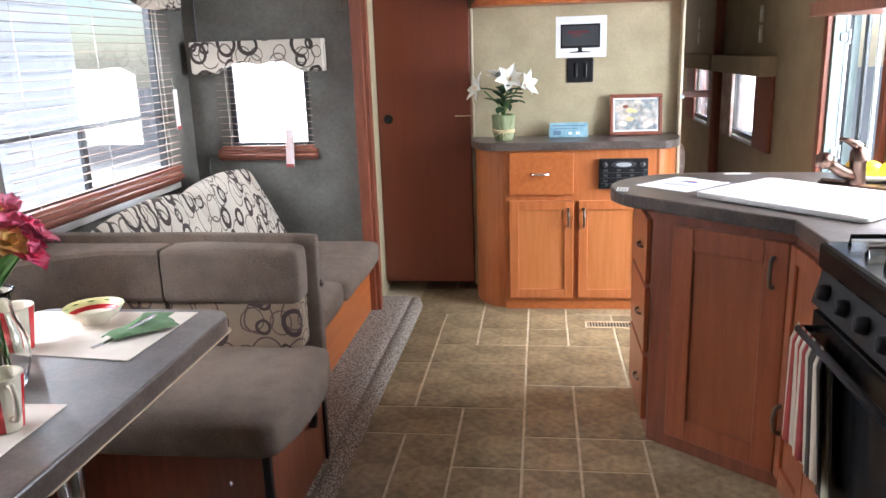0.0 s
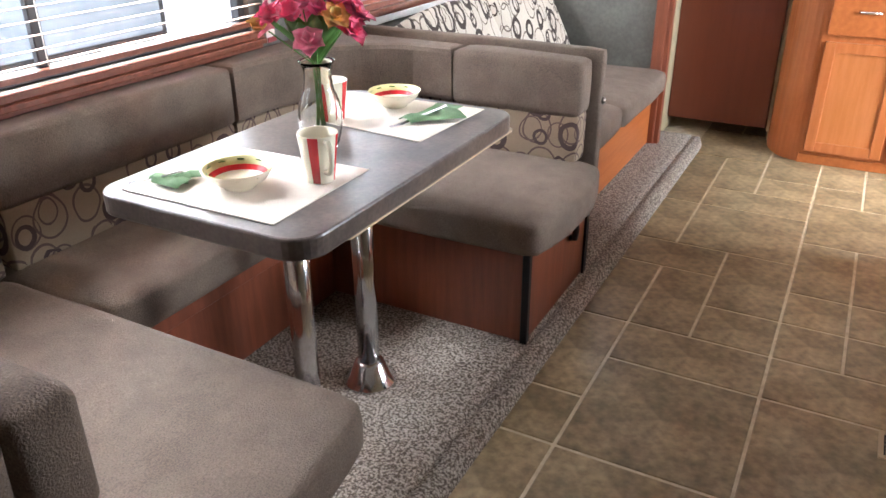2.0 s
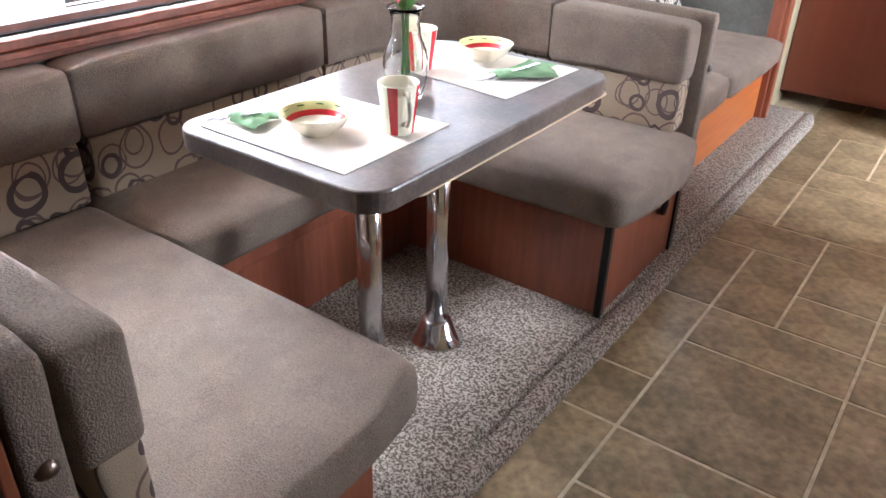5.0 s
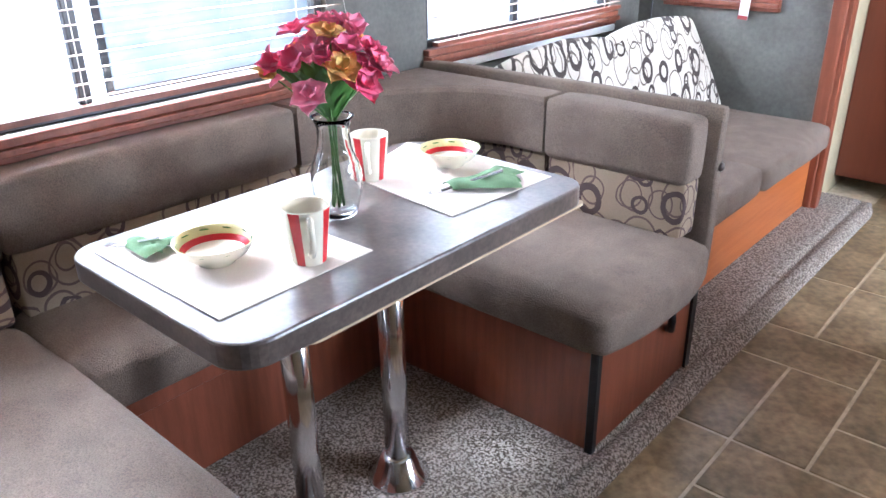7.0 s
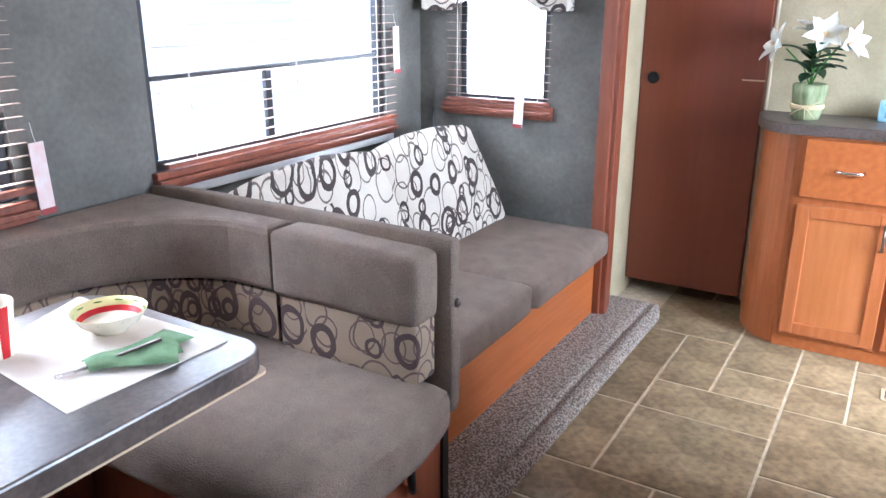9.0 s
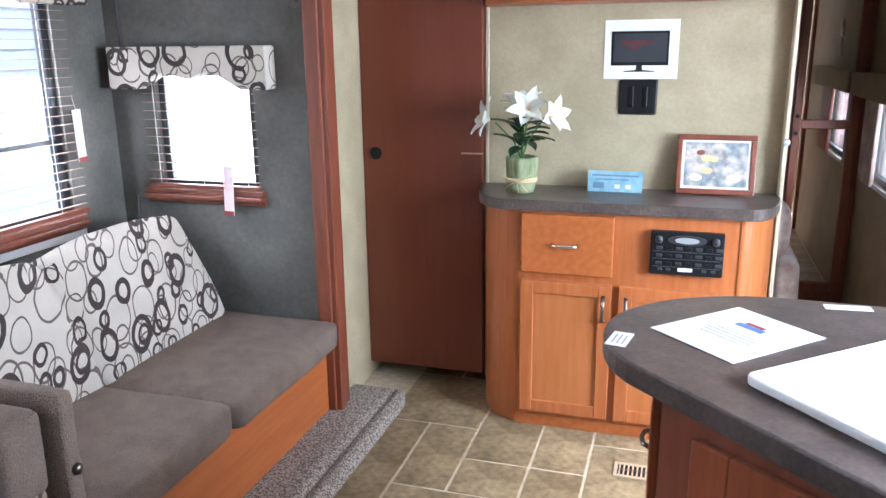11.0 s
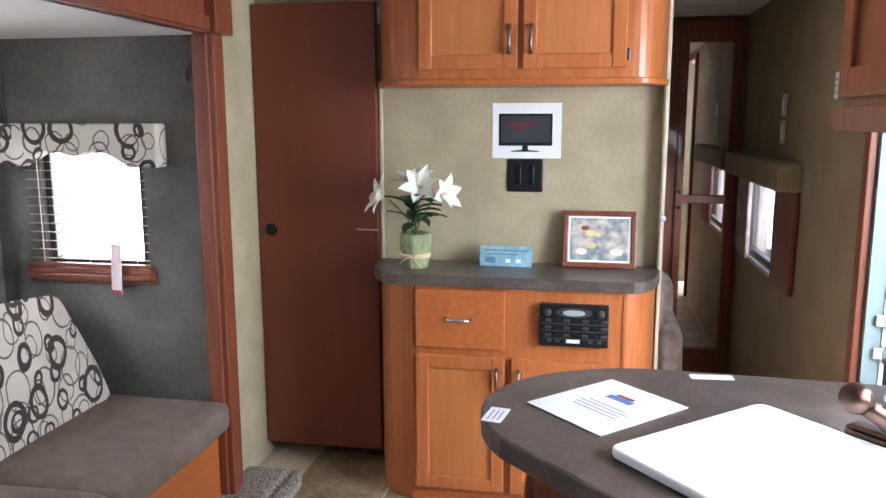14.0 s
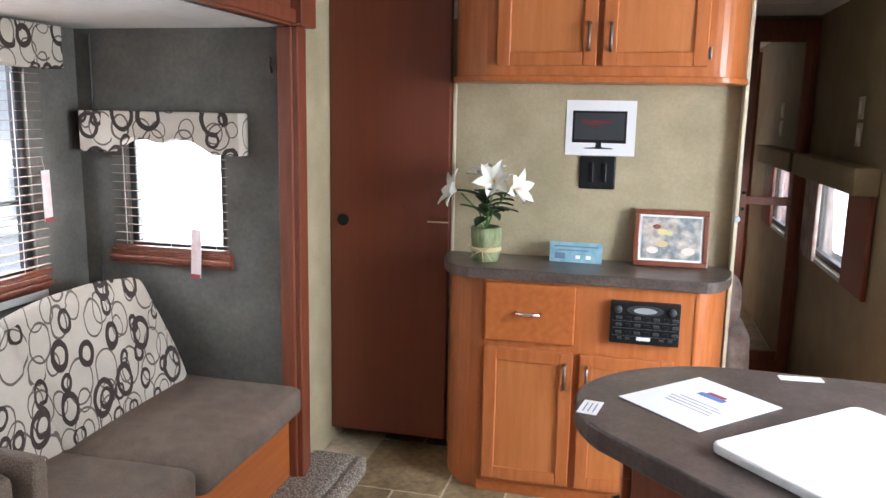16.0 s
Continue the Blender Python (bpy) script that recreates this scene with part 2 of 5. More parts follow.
M = {
    "wood": material("orange_maple", (0.45, 0.146, 0.046), 0.42, second=(0.38, 0.112, 0.026), scale=5, fine=0.06, fine_scale=60, bump=0.05, stretch=GRAIN, coat=0.15),
    "panel": material("maple_panel", (0.49, 0.174, 0.056), 0.42, second=(0.43, 0.142, 0.035), scale=5, fine=0.05, fine_scale=60, bump=0.05, stretch=GRAIN, coat=0.15),
    "wood_flat": material("maple_lengthwise", (0.44, 0.132, 0.032), 0.42, second=(0.37, 0.102, 0.023), scale=5, fine=0.06, fine_scale=60, bump=0.05, stretch=(9, 0.7, 9), coat=0.15),
    "red_wood": material("cherry_trim", (0.22, 0.062, 0.03), 0.4, second=(0.165, 0.045, 0.021), scale=6, fine=0.07, fine_scale=70, bump=0.05, stretch=GRAIN, coat=0.2),
    "dark_door": material("dark_cherry_door", (0.16, 0.038, 0.016), 0.42, second=(0.145, 0.034, 0.0145), scale=4, fine=0.05, fine_scale=70, bump=0.04, stretch=(11, 11, 0.5), coat=0.1),
    "slide_wall": material("charcoal_wallpaper", (0.145, 0.136, 0.118), 0.75, second=(0.098, 0.092, 0.078), scale=5, fine=0.12, fine_scale=60, bump=0.1),
    "cream_wall": material("tan_wallpaper", (0.44, 0.37, 0.235), 0.75, second=(0.37, 0.31, 0.19), scale=6, fine=0.06, fine_scale=90, bump=0.12),
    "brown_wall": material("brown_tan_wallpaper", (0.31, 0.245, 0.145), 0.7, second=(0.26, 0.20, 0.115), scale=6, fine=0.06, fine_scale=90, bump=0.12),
    "ceiling": material("white_ceiling_board", (0.74, 0.72, 0.68), 0.7, scale=20, second=(0.70, 0.68, 0.64), fine=0.03, fine_scale=200, bump=0.1),
    "edge": material("pale_edge_strip", (0.70, 0.62, 0.44), 0.5),
    "taupe": material("taupe_upholstery", (0.190, 0.141, 0.108), 0.92, second=(0.152, 0.111, 0.084), scale=14, fine=0.27, fine_scale=310, bump=0.8),
    "rings": ring_fabric("ring_print_cloth", (0.56, 0.50, 0.42), (0.045, 0.03, 0.025), (0.13, 0.10, 0.08), 7.6),
    # tan ring print, its ground darkened for the shade below the back cushions
    "rings_shaded": ring_fabric("shaded_tan_ring_cloth", (0.30, 0.222, 0.15), (0.07, 0.042, 0.04), (0.12, 0.075, 0.062), 7.6),
    "tile": material("mottled_stone_tile", (0.38, 0.285, 0.162), 0.34, second=(0.155, 0.112, 0.058), scale=6, fine=0.34, fine_scale=34, bump=0.16, spread=(0.3, 0.70), random_tint=0.15),
    "grout": material("pale_grout", (0.62, 0.53, 0.38), 0.8, second=(0.48, 0.40, 0.28), scale=30),
    "carpet": material("flecked_carpet", (0.46, 0.395, 0.335), 1.0, second=(0.12, 0.092, 0.07), scale=150, fine=0.3, fine_scale=260, bump=1.0, spread=(0.42, 0.60)),
    "laminate": material("dark_stone_laminate", (0.115, 0.088, 0.075), 0.33, second=(0.07, 0.055, 0.048), scale=14, fine=0.25, fine_scale=110),
    "beige": material("beige_edge", (0.55, 0.42, 0.27), 0.6),
    "white": material("white_plastic", (0.82, 0.82, 0.80), 0.35, second=(0.79, 0.79, 0.77)),
    "paper": material("white_paper", (0.80, 0.80, 0.80), 0.8, second=(0.78, 0.78, 0.78)),
    "mat": material("cream_placemat", (0.74, 0.66, 0.58), 0.85, second=(0.70, 0.61, 0.53), scale=20, fine=0.05, fine_scale=500, bump=0.3),
    "chrome": material("chrome", (0.75, 0.75, 0.77), 0.14, 1.0, second=(0.7, 0.7, 0.72)),
    "bronze": material("brushed_bronze", (0.17, 0.105, 0.082), 0.32, 1.0, second=(0.12, 0.075, 0.058), scale=20),
    "pewter": material("dark_pewter", (0.20, 0.17, 0.15), 0.35, 1.0),
    "black": material("black_plastic", (0.012, 0.012, 0.013), 0.45, second=(0.009, 0.009, 0.01), gloss=0.25),
    "gloss_black": material("black_enamel", (0.010, 0.010, 0.011), 0.2, second=(0.008, 0.008, 0.008), gloss=0.2),
    "grey": material("grey_plastic", (0.045, 0.048, 0.052), 0.4),
    "alum": material("pale_aluminium", (0.62, 0.66, 0.68), 0.4, 0.6),
    "teal": material("grey_green_metal", (0.19, 0.235, 0.23), 0.45),
    "frame_black": material("black_window_frame", (0.02, 0.02, 0.022), 0.4),
    "slat": material("blind_slat", (0.36, 0.24, 0.18), 0.5),
    "cord": material("pale_cord", (0.7, 0.66, 0.6), 0.8),
    "tag": material("pale_pink_tag", (0.72, 0.52, 0.50), 0.7, second=(0.74, 0.66, 0.64), scale=30),
    "ceramic": material("cream_glaze", (0.78, 0.72, 0.58), 0.2, second=(0.75, 0.68, 0.54)),
    "red": material("red_glaze", (0.55, 0.025, 0.03), 0.25),
    "yellow": material("yellow_glaze", (0.70, 0.63, 0.30), 0.25),
    "lemon": material("yellow_rind", (0.85, 0.52, 0.02), 0.4),
    "napkin": material("green_napkin", (0.16, 0.26, 0.13), 0.9, second=(0.11, 0.19, 0.09), scale=30, fine=0.15, fine_scale=500, bump=0.3),
    "dark_green": material("dark_green_leaf", (0.03, 0.085, 0.03), 0.5, second=(0.02, 0.06, 0.02)),
    "leaf": material("fresh_green_leaf", (0.10, 0.24, 0.04), 0.5, second=(0.06, 0.16, 0.03)),
    "pink": material("pink_petal", (0.86, 0.09, 0.22), 0.6, second=(0.80, 0.24, 0.38), scale=30),
    "light_pink": material("pale_pink_petal", (0.88, 0.42, 0.52), 0.6, second=(0.84, 0.16, 0.30), scale=40),
    "petal_yellow": material("yellow_petal", (0.80, 0.55, 0.16), 0.6, second=(0.72, 0.30, 0.10), scale=40),
    "lily": material("white_petal", (0.80, 0.80, 0.74), 0.6, second=(0.74, 0.76, 0.66), scale=30),
    "wrap": material("pale_green_wrap", (0.30, 0.33, 0.18), 0.7, second=(0.18, 0.22, 0.10), scale=18, fine=0.15, fine_scale=80, bump=0.5, stretch=(3, 3, 0.5)),
    "raffia": material("raffia", (0.60, 0.47, 0.26), 0.8),
    "acrylic": material("pale_blue_card", (0.20, 0.36, 0.44), 0.2, second=(0.30, 0.46, 0.53), scale=30),
    "blue_ink": material("grey_blue_ink", (0.12, 0.20, 0.28), 0.5),
    "ink": material("grey_print", (0.36, 0.37, 0.43), 0.8),
    "faint_red": material("faint_red_print", (0.14, 0.03, 0.035), 0.8),
    "red_ink": material("red_print", (0.36, 0.06, 0.06), 0.8),
    "blue_print": material("blue_print", (0.12, 0.2, 0.5), 0.8),
    "towel": material("cream_towel", (0.66, 0.58, 0.46), 0.95, fine=0.1, fine_scale=400, bump=0.5),
    "towel_red": material("red_towel_stripe", (0.38, 0.06, 0.05), 0.95, fine=0.1, fine_scale=400, bump=0.5),
    "towel_dark": material("dark_towel_stripe", (0.07, 0.06, 0.05), 0.95, fine=0.1, fine_scale=400, bump=0.5),
    "bed": material("brown_floral_bedspread", (0.30, 0.20, 0.17), 0.9, second=(0.50, 0.42, 0.37), scale=14, fine=0.1, fine_scale=200, bump=0.3),
    "mirror": material("mirror_glass", (0.88, 0.88, 0.88), 0.01, 1.0, second=(0.88, 0.88, 0.88)),
    "glass": clear("window_glass"),
    "vase_glass": clear("vase_glass", (0.97, 0.99, 0.98), 0.02),
    "siding": material("white_trailer_siding", (0.78, 0.79, 0.80), 0.5, second=(0.72, 0.73, 0.74), scale=3),
    "siding_blue": material("grey_blue_glazing", (0.22, 0.25, 0.28), 0.2, second=(0.32, 0.35, 0.38), scale=3),
    "gravel": material("gravel", (0.32, 0.30, 0.27), 0.9, second=(0.2, 0.19, 0.17), scale=30, fine=0.3, fine_scale=100),
    "hedge": material("hedge_leaf", (0.07, 0.13, 0.035), 0.7, second=(0.04, 0.08, 0.02)),
    # emission for the added daylight board outside the west windows
    "sky_glow": material("outdoor_glow", (1.0, 1.0, 1.0), 1.0, second=(1, 1, 1), emit=13.0),
}

# ---- building helpers ----


def mesh_from(name, bm, mat, smooth=False):
    me = bpy.data.meshes.new(name)
    bm.normal_update()
    bm.to_mesh(me)
    bm.free()
    for mt in (mat if isinstance(mat, (list, tuple)) else [mat]):
        me.materials.append(mt)
    if smooth:
        me.shade_smooth()
    return me


def part(name, bm, mat, parent=None, label="", smooth=False):
    ob = new(name, mesh_from(name, bm, mat, smooth))
    if parent is not None:
        ob.parent = parent
        ob.matrix_parent_inverse = Matrix.Translation(-parent.location)
    if label:
        ob["label"] = label
    return ob


def thing(name, at, label, category, group=""):
    ob = new(name)
    ob.empty_display_size = 0.05
    ob.location = at
    return tagged(ob, label, category, group)


def structure(name, bm, mat, label="", category="", smooth=False):
    return tagged(part(name, bm, mat, smooth=smooth), label, category, kind="structure")


def box(bm, x0, x1, y0, y1, z0, z1, bevel=0.0, segs=2, m=None):
    g = bmesh.ops.create_cube(bm, size=1)["verts"]
    for v in g:
        v.co = Vector(((x0 + x1) / 2 + v.co.x * (x1 - x0), (y0 + y1) / 2 + v.co.y * (y1 - y0), (z0 + z1) / 2 + v.co.z * (z1 - z0)))
    if bevel:
        edges = list({e for v in g for e in v.link_edges})
        out = bmesh.ops.bevel(bm, geom=edges, offset=bevel, segments=segs, profile=0.5, affect="EDGES")
        g = list({v for f in out["faces"] for v in f.verts} | {v for v in g if v.is_valid})
    if m is not None:
        for v in g:
            v.co = m @ v.co
    return bm


def cube(*a, **k):
    return box(bmesh.new(), *a, **k)


def prism(pts, z0, z1, bevel=0.0, bm=None):
    bm = bm or bmesh.new()
    low = [bm.verts.new((x, y, z0)) for x, y in pts]
    f = bm.faces.new(low)
    top = bmesh.ops.extrude_face_region(bm, geom=[f])["geom"]
    tv = [e for e in top if isinstance(e, bmesh.types.BMVert)]
    bmesh.ops.translate(bm, verts=tv, vec=(0, 0, z1 - z0))
    bmesh.ops.recalc_face_normals(bm, faces=bm.faces)
    if bevel:
        ed = [e for e in bm.edges if abs(e.verts[0].co.z - e.verts[1].co.z) < 1e-6]
        bmesh.ops.bevel(bm, geom=ed, offset=bevel, segments=2, profile=0.5, affect="EDGES")
    return bm


def arc(cx, cy, r, a0, a1, n=8, ry=None):
    ry = r if ry is None else ry
    return [(cx + r * math.cos(radians(a0 + (a1 - a0) * i / n)), cy + ry * math.sin(radians(a0 + (a1 - a0) * i / n))) for i in range(n + 1)]


def round_rect(x0, x1, y0, y1, r, n=6):
    return arc(x1 - r, y1 - r, r, 0, 90, n) + arc(x0 + r, y1 - r, r, 90, 180, n) + arc(x0 + r, y0 + r, r, 180, 270, n) + arc(x1 - r, y0 + r, r, 270, 360, n)


def lathe(profile, seg=32, at=(0, 0, 0), bm=None, m=None):
    bm = bm or bmesh.new()
    m = m or Matrix.Translation(at)
    rings = [[bm.verts.new(m @ Vector((r * math.cos(2 * math.pi * i / seg), r * math.sin(2 * math.pi * i / seg), z))) for i in range(seg)] for r, z in profile]
    for a, b in zip(rings, rings[1:]):
        for i in range(seg):
            bm.faces.new((a[i], a[(i + 1) % seg], b[(i + 1) % seg], b[i]))
    return bm


def solid_lathe(profile, seg=24, at=(0, 0, 0), bm=None, m=None):
    return lathe([(0.0001, profile[0][1])] + list(profile) + [(0.0001, profile[-1][1])], seg, at, bm, m)


def tube(points, r, seg=8, bm=None):
    """A round bar along points; r may be one radius or one for each point."""
    bm = bm or bmesh.new()
    pts = [Vector(p) for p in points]
    rs = r if isinstance(r, (list, tuple)) else [r] * len(pts)
    rings = []
    for i, p in enumerate(pts):
        d = (pts[min(i + 1, len(pts) - 1)] - pts[max(i - 1, 0)]).normalized()
        a = d.orthogonal().normalized() if not rings else (last - d * last.dot(d)).normalized()
        last = a
        b = d.cross(a)
        rings.append([bm.verts.new(p + (a * math.cos(2 * math.pi * k / seg) + b * math.sin(2 * math.pi * k / seg)) * rs[i]) for k in range(seg)])
    for q, w in zip(rings, rings[1:]):
        for k in range(seg):
            bm.faces.new((q[k], q[(k + 1) % seg], w[(k + 1) % seg], w[k]))
    bm.faces.new(rings[0][::-1])
    bm.faces.new(rings[-1])
    return bm


def cushion(x0, x1, y0, y1, z0, z1, r=0.03, puff=0.008, seed=0, m=None, bow=0.0):
    """A soft upholstered block: rounded edges and slightly swollen, uneven faces."""
    bm = bmesh.new()
    n = 10
    dims = Vector((x1 - x0, y1 - y0, z1 - z0))
    mid = Vector(((x0 + x1) / 2, (y0 + y1) / 2, (z0 + z1) / 2))
    bmesh.ops.create_cube(bm, size=2)
    bmesh.ops.subdivide_edges(bm, edges=bm.edges[:], cuts=n, use_grid_fill=True)
    for v in bm.verts:
        u = Vector(v.co)
        # grid lines gather near the edges so that the rounding is smooth
        u = Vector([math.copysign(abs(c) ** 0.55, c) if abs(c) < 1 else c for c in u])
        p = Vector([u[i] * dims[i] / 2 for i in range(3)])
        core = Vector([max(-dims[i] / 2 + r, min(dims[i] / 2 - r, p[i])) for i in range(3)])
        d = p - core
        q = core + d.normalized() * r if d.length > 1e-9 else p
        swell = [0, 0, 0]
        for i in range(3):
            if abs(u[i]) > 0.999:
                j, k = [a for a in range(3) if a != i]
                swell[i] = math.copysign(puff * (1 - u[j] ** 2) * (1 - u[k] ** 2), u[i])
        q = q + Vector(swell)
        q += Vector((noise.noise(q * 6 + Vector((seed, 0, 0))), noise.noise(q * 6 + Vector((0, seed, 3))), noise.noise(q * 6 + Vector((7, 0, seed))))) * 0.0035
        # a bowed front edge swells towards +x in the middle of its length
        q.x += bow * (1 - (q.y / (dims.y / 2)) ** 2) * max(0.0, min(1.0, q.x / (dims.x / 2)))
        v.co = q + mid
        if m is not None:
            v.co = m @ v.co
    return bm


def wall_with_holes(axis, at, thick, a0, a1, z0, z1, holes):
    """A wall across an axis, from a0 to a1, with openings (b0, b1, h0, h1) cut through."""
    bm = bmesh.new()

    def put(b0, b1, h0, h1):
        if b1 - b0 > 1e-4 and h1 - h0 > 1e-4:
            if axis == "x":
                box(bm, min(at, at + thick), max(at, at + thick), b0, b1, h0, h1)
            else:
                box(bm, b0, b1, min(at, at + thick), max(at, at + thick), h0, h1)
    cur = a0
    for b0, b1, h0, h1 in sorted(holes):
        put(cur, b0, z0, z1)
        put(b0, b1, z0, h0)
        put(b0, b1, h1, z1)
        cur = b1
    put(cur, a1, z0, z1)
    return bm

# ---- the large structure ----
LEFT, SEAT_FLOOR, SLIDE_END, CEIL, RIGHT = -1.50, 0.045, 4.44, 2.0, 1.55
structure("floor", cube(-1.6, 1.7, -1.3, 6.5, -0.08, -0.0025), M["grout"], "vinyl floor with pale joints between tan stone-look tiles", "floor")

lip = bmesh.new()
prof = [(LEFT, SEAT_FLOOR), (-0.50, SEAT_FLOOR), (-0.452, 0.044), (-0.440, 0.036), (-0.433, 0.027), (-0.425, 0.033), (-0.408, 0.036), (-0.385, 0.029), (-0.369, 0.012), (-0.364, -0.003)]
ys = [0.6 + 0.1 * i for i in range(40)] + [4.56, 4.60, 4.63, 4.655, 4.675, 4.69, 4.70]
grid = []
for y in ys:
    row = []
    for x, z in prof:
        xx = x
        if y > 4.5:
            end = (y - 4.5) / 0.2
            xx = min(x, -0.36 - 0.085 * (1 - math.sqrt(max(0.0, 1 - end ** 2.4))))
            z = min(z, SEAT_FLOOR * max(0.0, 1 - max(0, end - 0.72) / 0.28) ** 0.6)
        row.append(lip.verts.new((xx, y, z + 0.0012 * noise.noise(Vector((xx * 40, y * 40, 0))))))
    grid.append(row)
for a, b in zip(grid, grid[1:]):
    for i in range(len(prof) - 1):
        lip.faces.new((a[i], a[i + 1], b[i + 1], b[i]))
bmesh.ops.recalc_face_normals(lip, faces=lip.faces)
tagged(structure("carpet", lip, M["carpet"], "flecked grey-brown carpet with a rounded lip onto the tiles", "carpet", smooth=True))

W0, W1 = (0.95, 2.53, 0.84, 1.68), (2.96, 4.17, 0.83, 1.68)
W2 = (-1.30, -0.875, 0.90, 1.36)
WR = (5.14, 6.20, 0.76, 1.24)
DOORWAY = (3.70, 4.30, -0.02, 1.92)
structure("wall_west", wall_with_holes("x", LEFT, -0.06, 0.75, 4.5, -0.05, 1.80, [W0, W1]), M["slide_wall"], "charcoal papered wall of the slide-out with two windows", "wall")
structure("wall_slide_end", wall_with_holes("y", SLIDE_END, 0.06, -1.5, -0.60, -0.05, 1.80, [W2]), M["slide_wall"], "charcoal papered end wall with a small window", "wall")
structure("wall_slide_near", cube(-1.5, -0.6, 0.66, 0.72, -0.05, 1.80), M["slide_wall"], "charcoal papered wall beside the dinette", "wall")
structure("ceiling_slide", cube(-1.56, -0.60, 0.66, 4.5, 1.745, 1.80), M["ceiling"], "low white slide-out ceiling", "ceiling")
structure("ceiling", cube(-0.672, 1.61, -1.3, 6.5, CEIL, CEIL + 0.06), M["ceiling"], "white ceiling panels", "ceiling")
structure("wall_west_main", cube(-0.672, -0.612, 4.506, 6.5, 0, CEIL), M["cream_wall"], "tan papered wall beside the slide-out", "wall")
# the next two walls are unseen; dark cherry keeps their bounced light low
structure("wall_west_near", cube(-0.66, -0.60, -1.3, 0.66, 0, CEIL), M["red_wood"], "unseen closing wall, dark cherry to cut bounced light", "wall")
structure("wall_south", cube(-0.66, 1.61, -1.36, -1.3, 0, CEIL), M["red_wood"], "unseen closing wall, dark cherry to cut bounced light", "wall")
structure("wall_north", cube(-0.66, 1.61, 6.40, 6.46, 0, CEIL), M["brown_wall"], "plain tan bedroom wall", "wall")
# the first opening is unseen, cut over the sink to admit the fill lamp
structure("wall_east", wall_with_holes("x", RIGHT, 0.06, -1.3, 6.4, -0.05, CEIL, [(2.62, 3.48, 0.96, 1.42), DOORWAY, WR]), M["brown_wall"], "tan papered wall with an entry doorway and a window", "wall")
structure("wall_partition", cube(-0.085, 1.0, 4.87, 4.93, 0, CEIL), M["cream_wall"], "tan papered partition behind the cabinets", "wall")
structure("wall_above_door", cube(-0.611, -0.085, 4.885, 4.93, 1.90, CEIL), M["cream_wall"], "tan strip above the sliding door", "wall")

# trims round the slide-out and on the partition
bm = cube(-0.635, -0.578, 4.395, 4.50, 0.0, 1.745, 0.006)
box(bm, -0.583, -0.556, 4.405, 4.455, 0.0, 1.745, 0.005)
box(bm, -0.607, -0.567, 4.455, 4.505, 0.0, 1.745, 0.005)
structure("trim_post", bm, M["red_wood"], "moulded cherry corner post of the slide-out", "trim")
bm = cube(-0.625, -0.572, 0.66, 4.395, 1.745, CEIL, 0.006)
box(bm, -0.575, -0.553, 0.66, 4.395, 1.752, 1.80, 0.005)
structure("trim_header", bm, M["red_wood"], "cherry header board along the slide-out ceiling", "trim")
structure("trim_block", cube(-0.63, -0.530, 4.385, 4.515, 1.745, CEIL, 0.006), M["red_wood"], "cherry corner block at the ceiling", "trim")
structure("trim_edge_west", cube(-0.094, -0.080, 4.862, 4.875, 0.05, 1.57, 0.003), M["edge"], "pale edge strip on the partition", "trim")
structure("trim_edge_east", cube(0.994, 1.008, 4.80, 4.935, 0.0, CEIL, 0.003), M["edge"], "pale edge strip on the partition", "trim")
structure("trim_seal", cube(-0.66, -0.612, 4.383, 4.40, 0.05, 0.36), M["black"], "black strip standing in for the dark gap between the jambs beside the sofa", "trim")
bm = cube(1.525, 1.549, 4.302, 4.350, 0.0, 1.96, 0.004)
box(bm, 1.525, 1.549, 3.655, 3.698, 0.0, 1.96, 0.004)
box(bm, 1.525, 1.549, 3.698, 4.302, 1.922, 1.96, 0.004)
structure("trim_doorway", bm, M["red_wood"], "stained wooden casing of the entry doorway", "trim")

# the sliding door to the bathroom
door = structure("door_1", cube(-0.610, -0.098, 4.835, 4.870, 0.072, 1.90, 0.004), M["dark_door"], "closed dark cherry flush door with a round black pull", "door")
ky = pose(-0.552, 4.833, 1.003, 90)
part("door_pull", solid_lathe([(0.025, 0), (0.025, 0.005), (0.022, 0.007), (0.019, 0.004), (0.006, 0.003)], 24, m=ky), M["black"], door, "round black door pull", True)
part("latch", cube(-0.185, -0.096, 4.824, 4.834, 1.010, 1.016, 0.002), M["beige"], door, "pale metal hook latch")

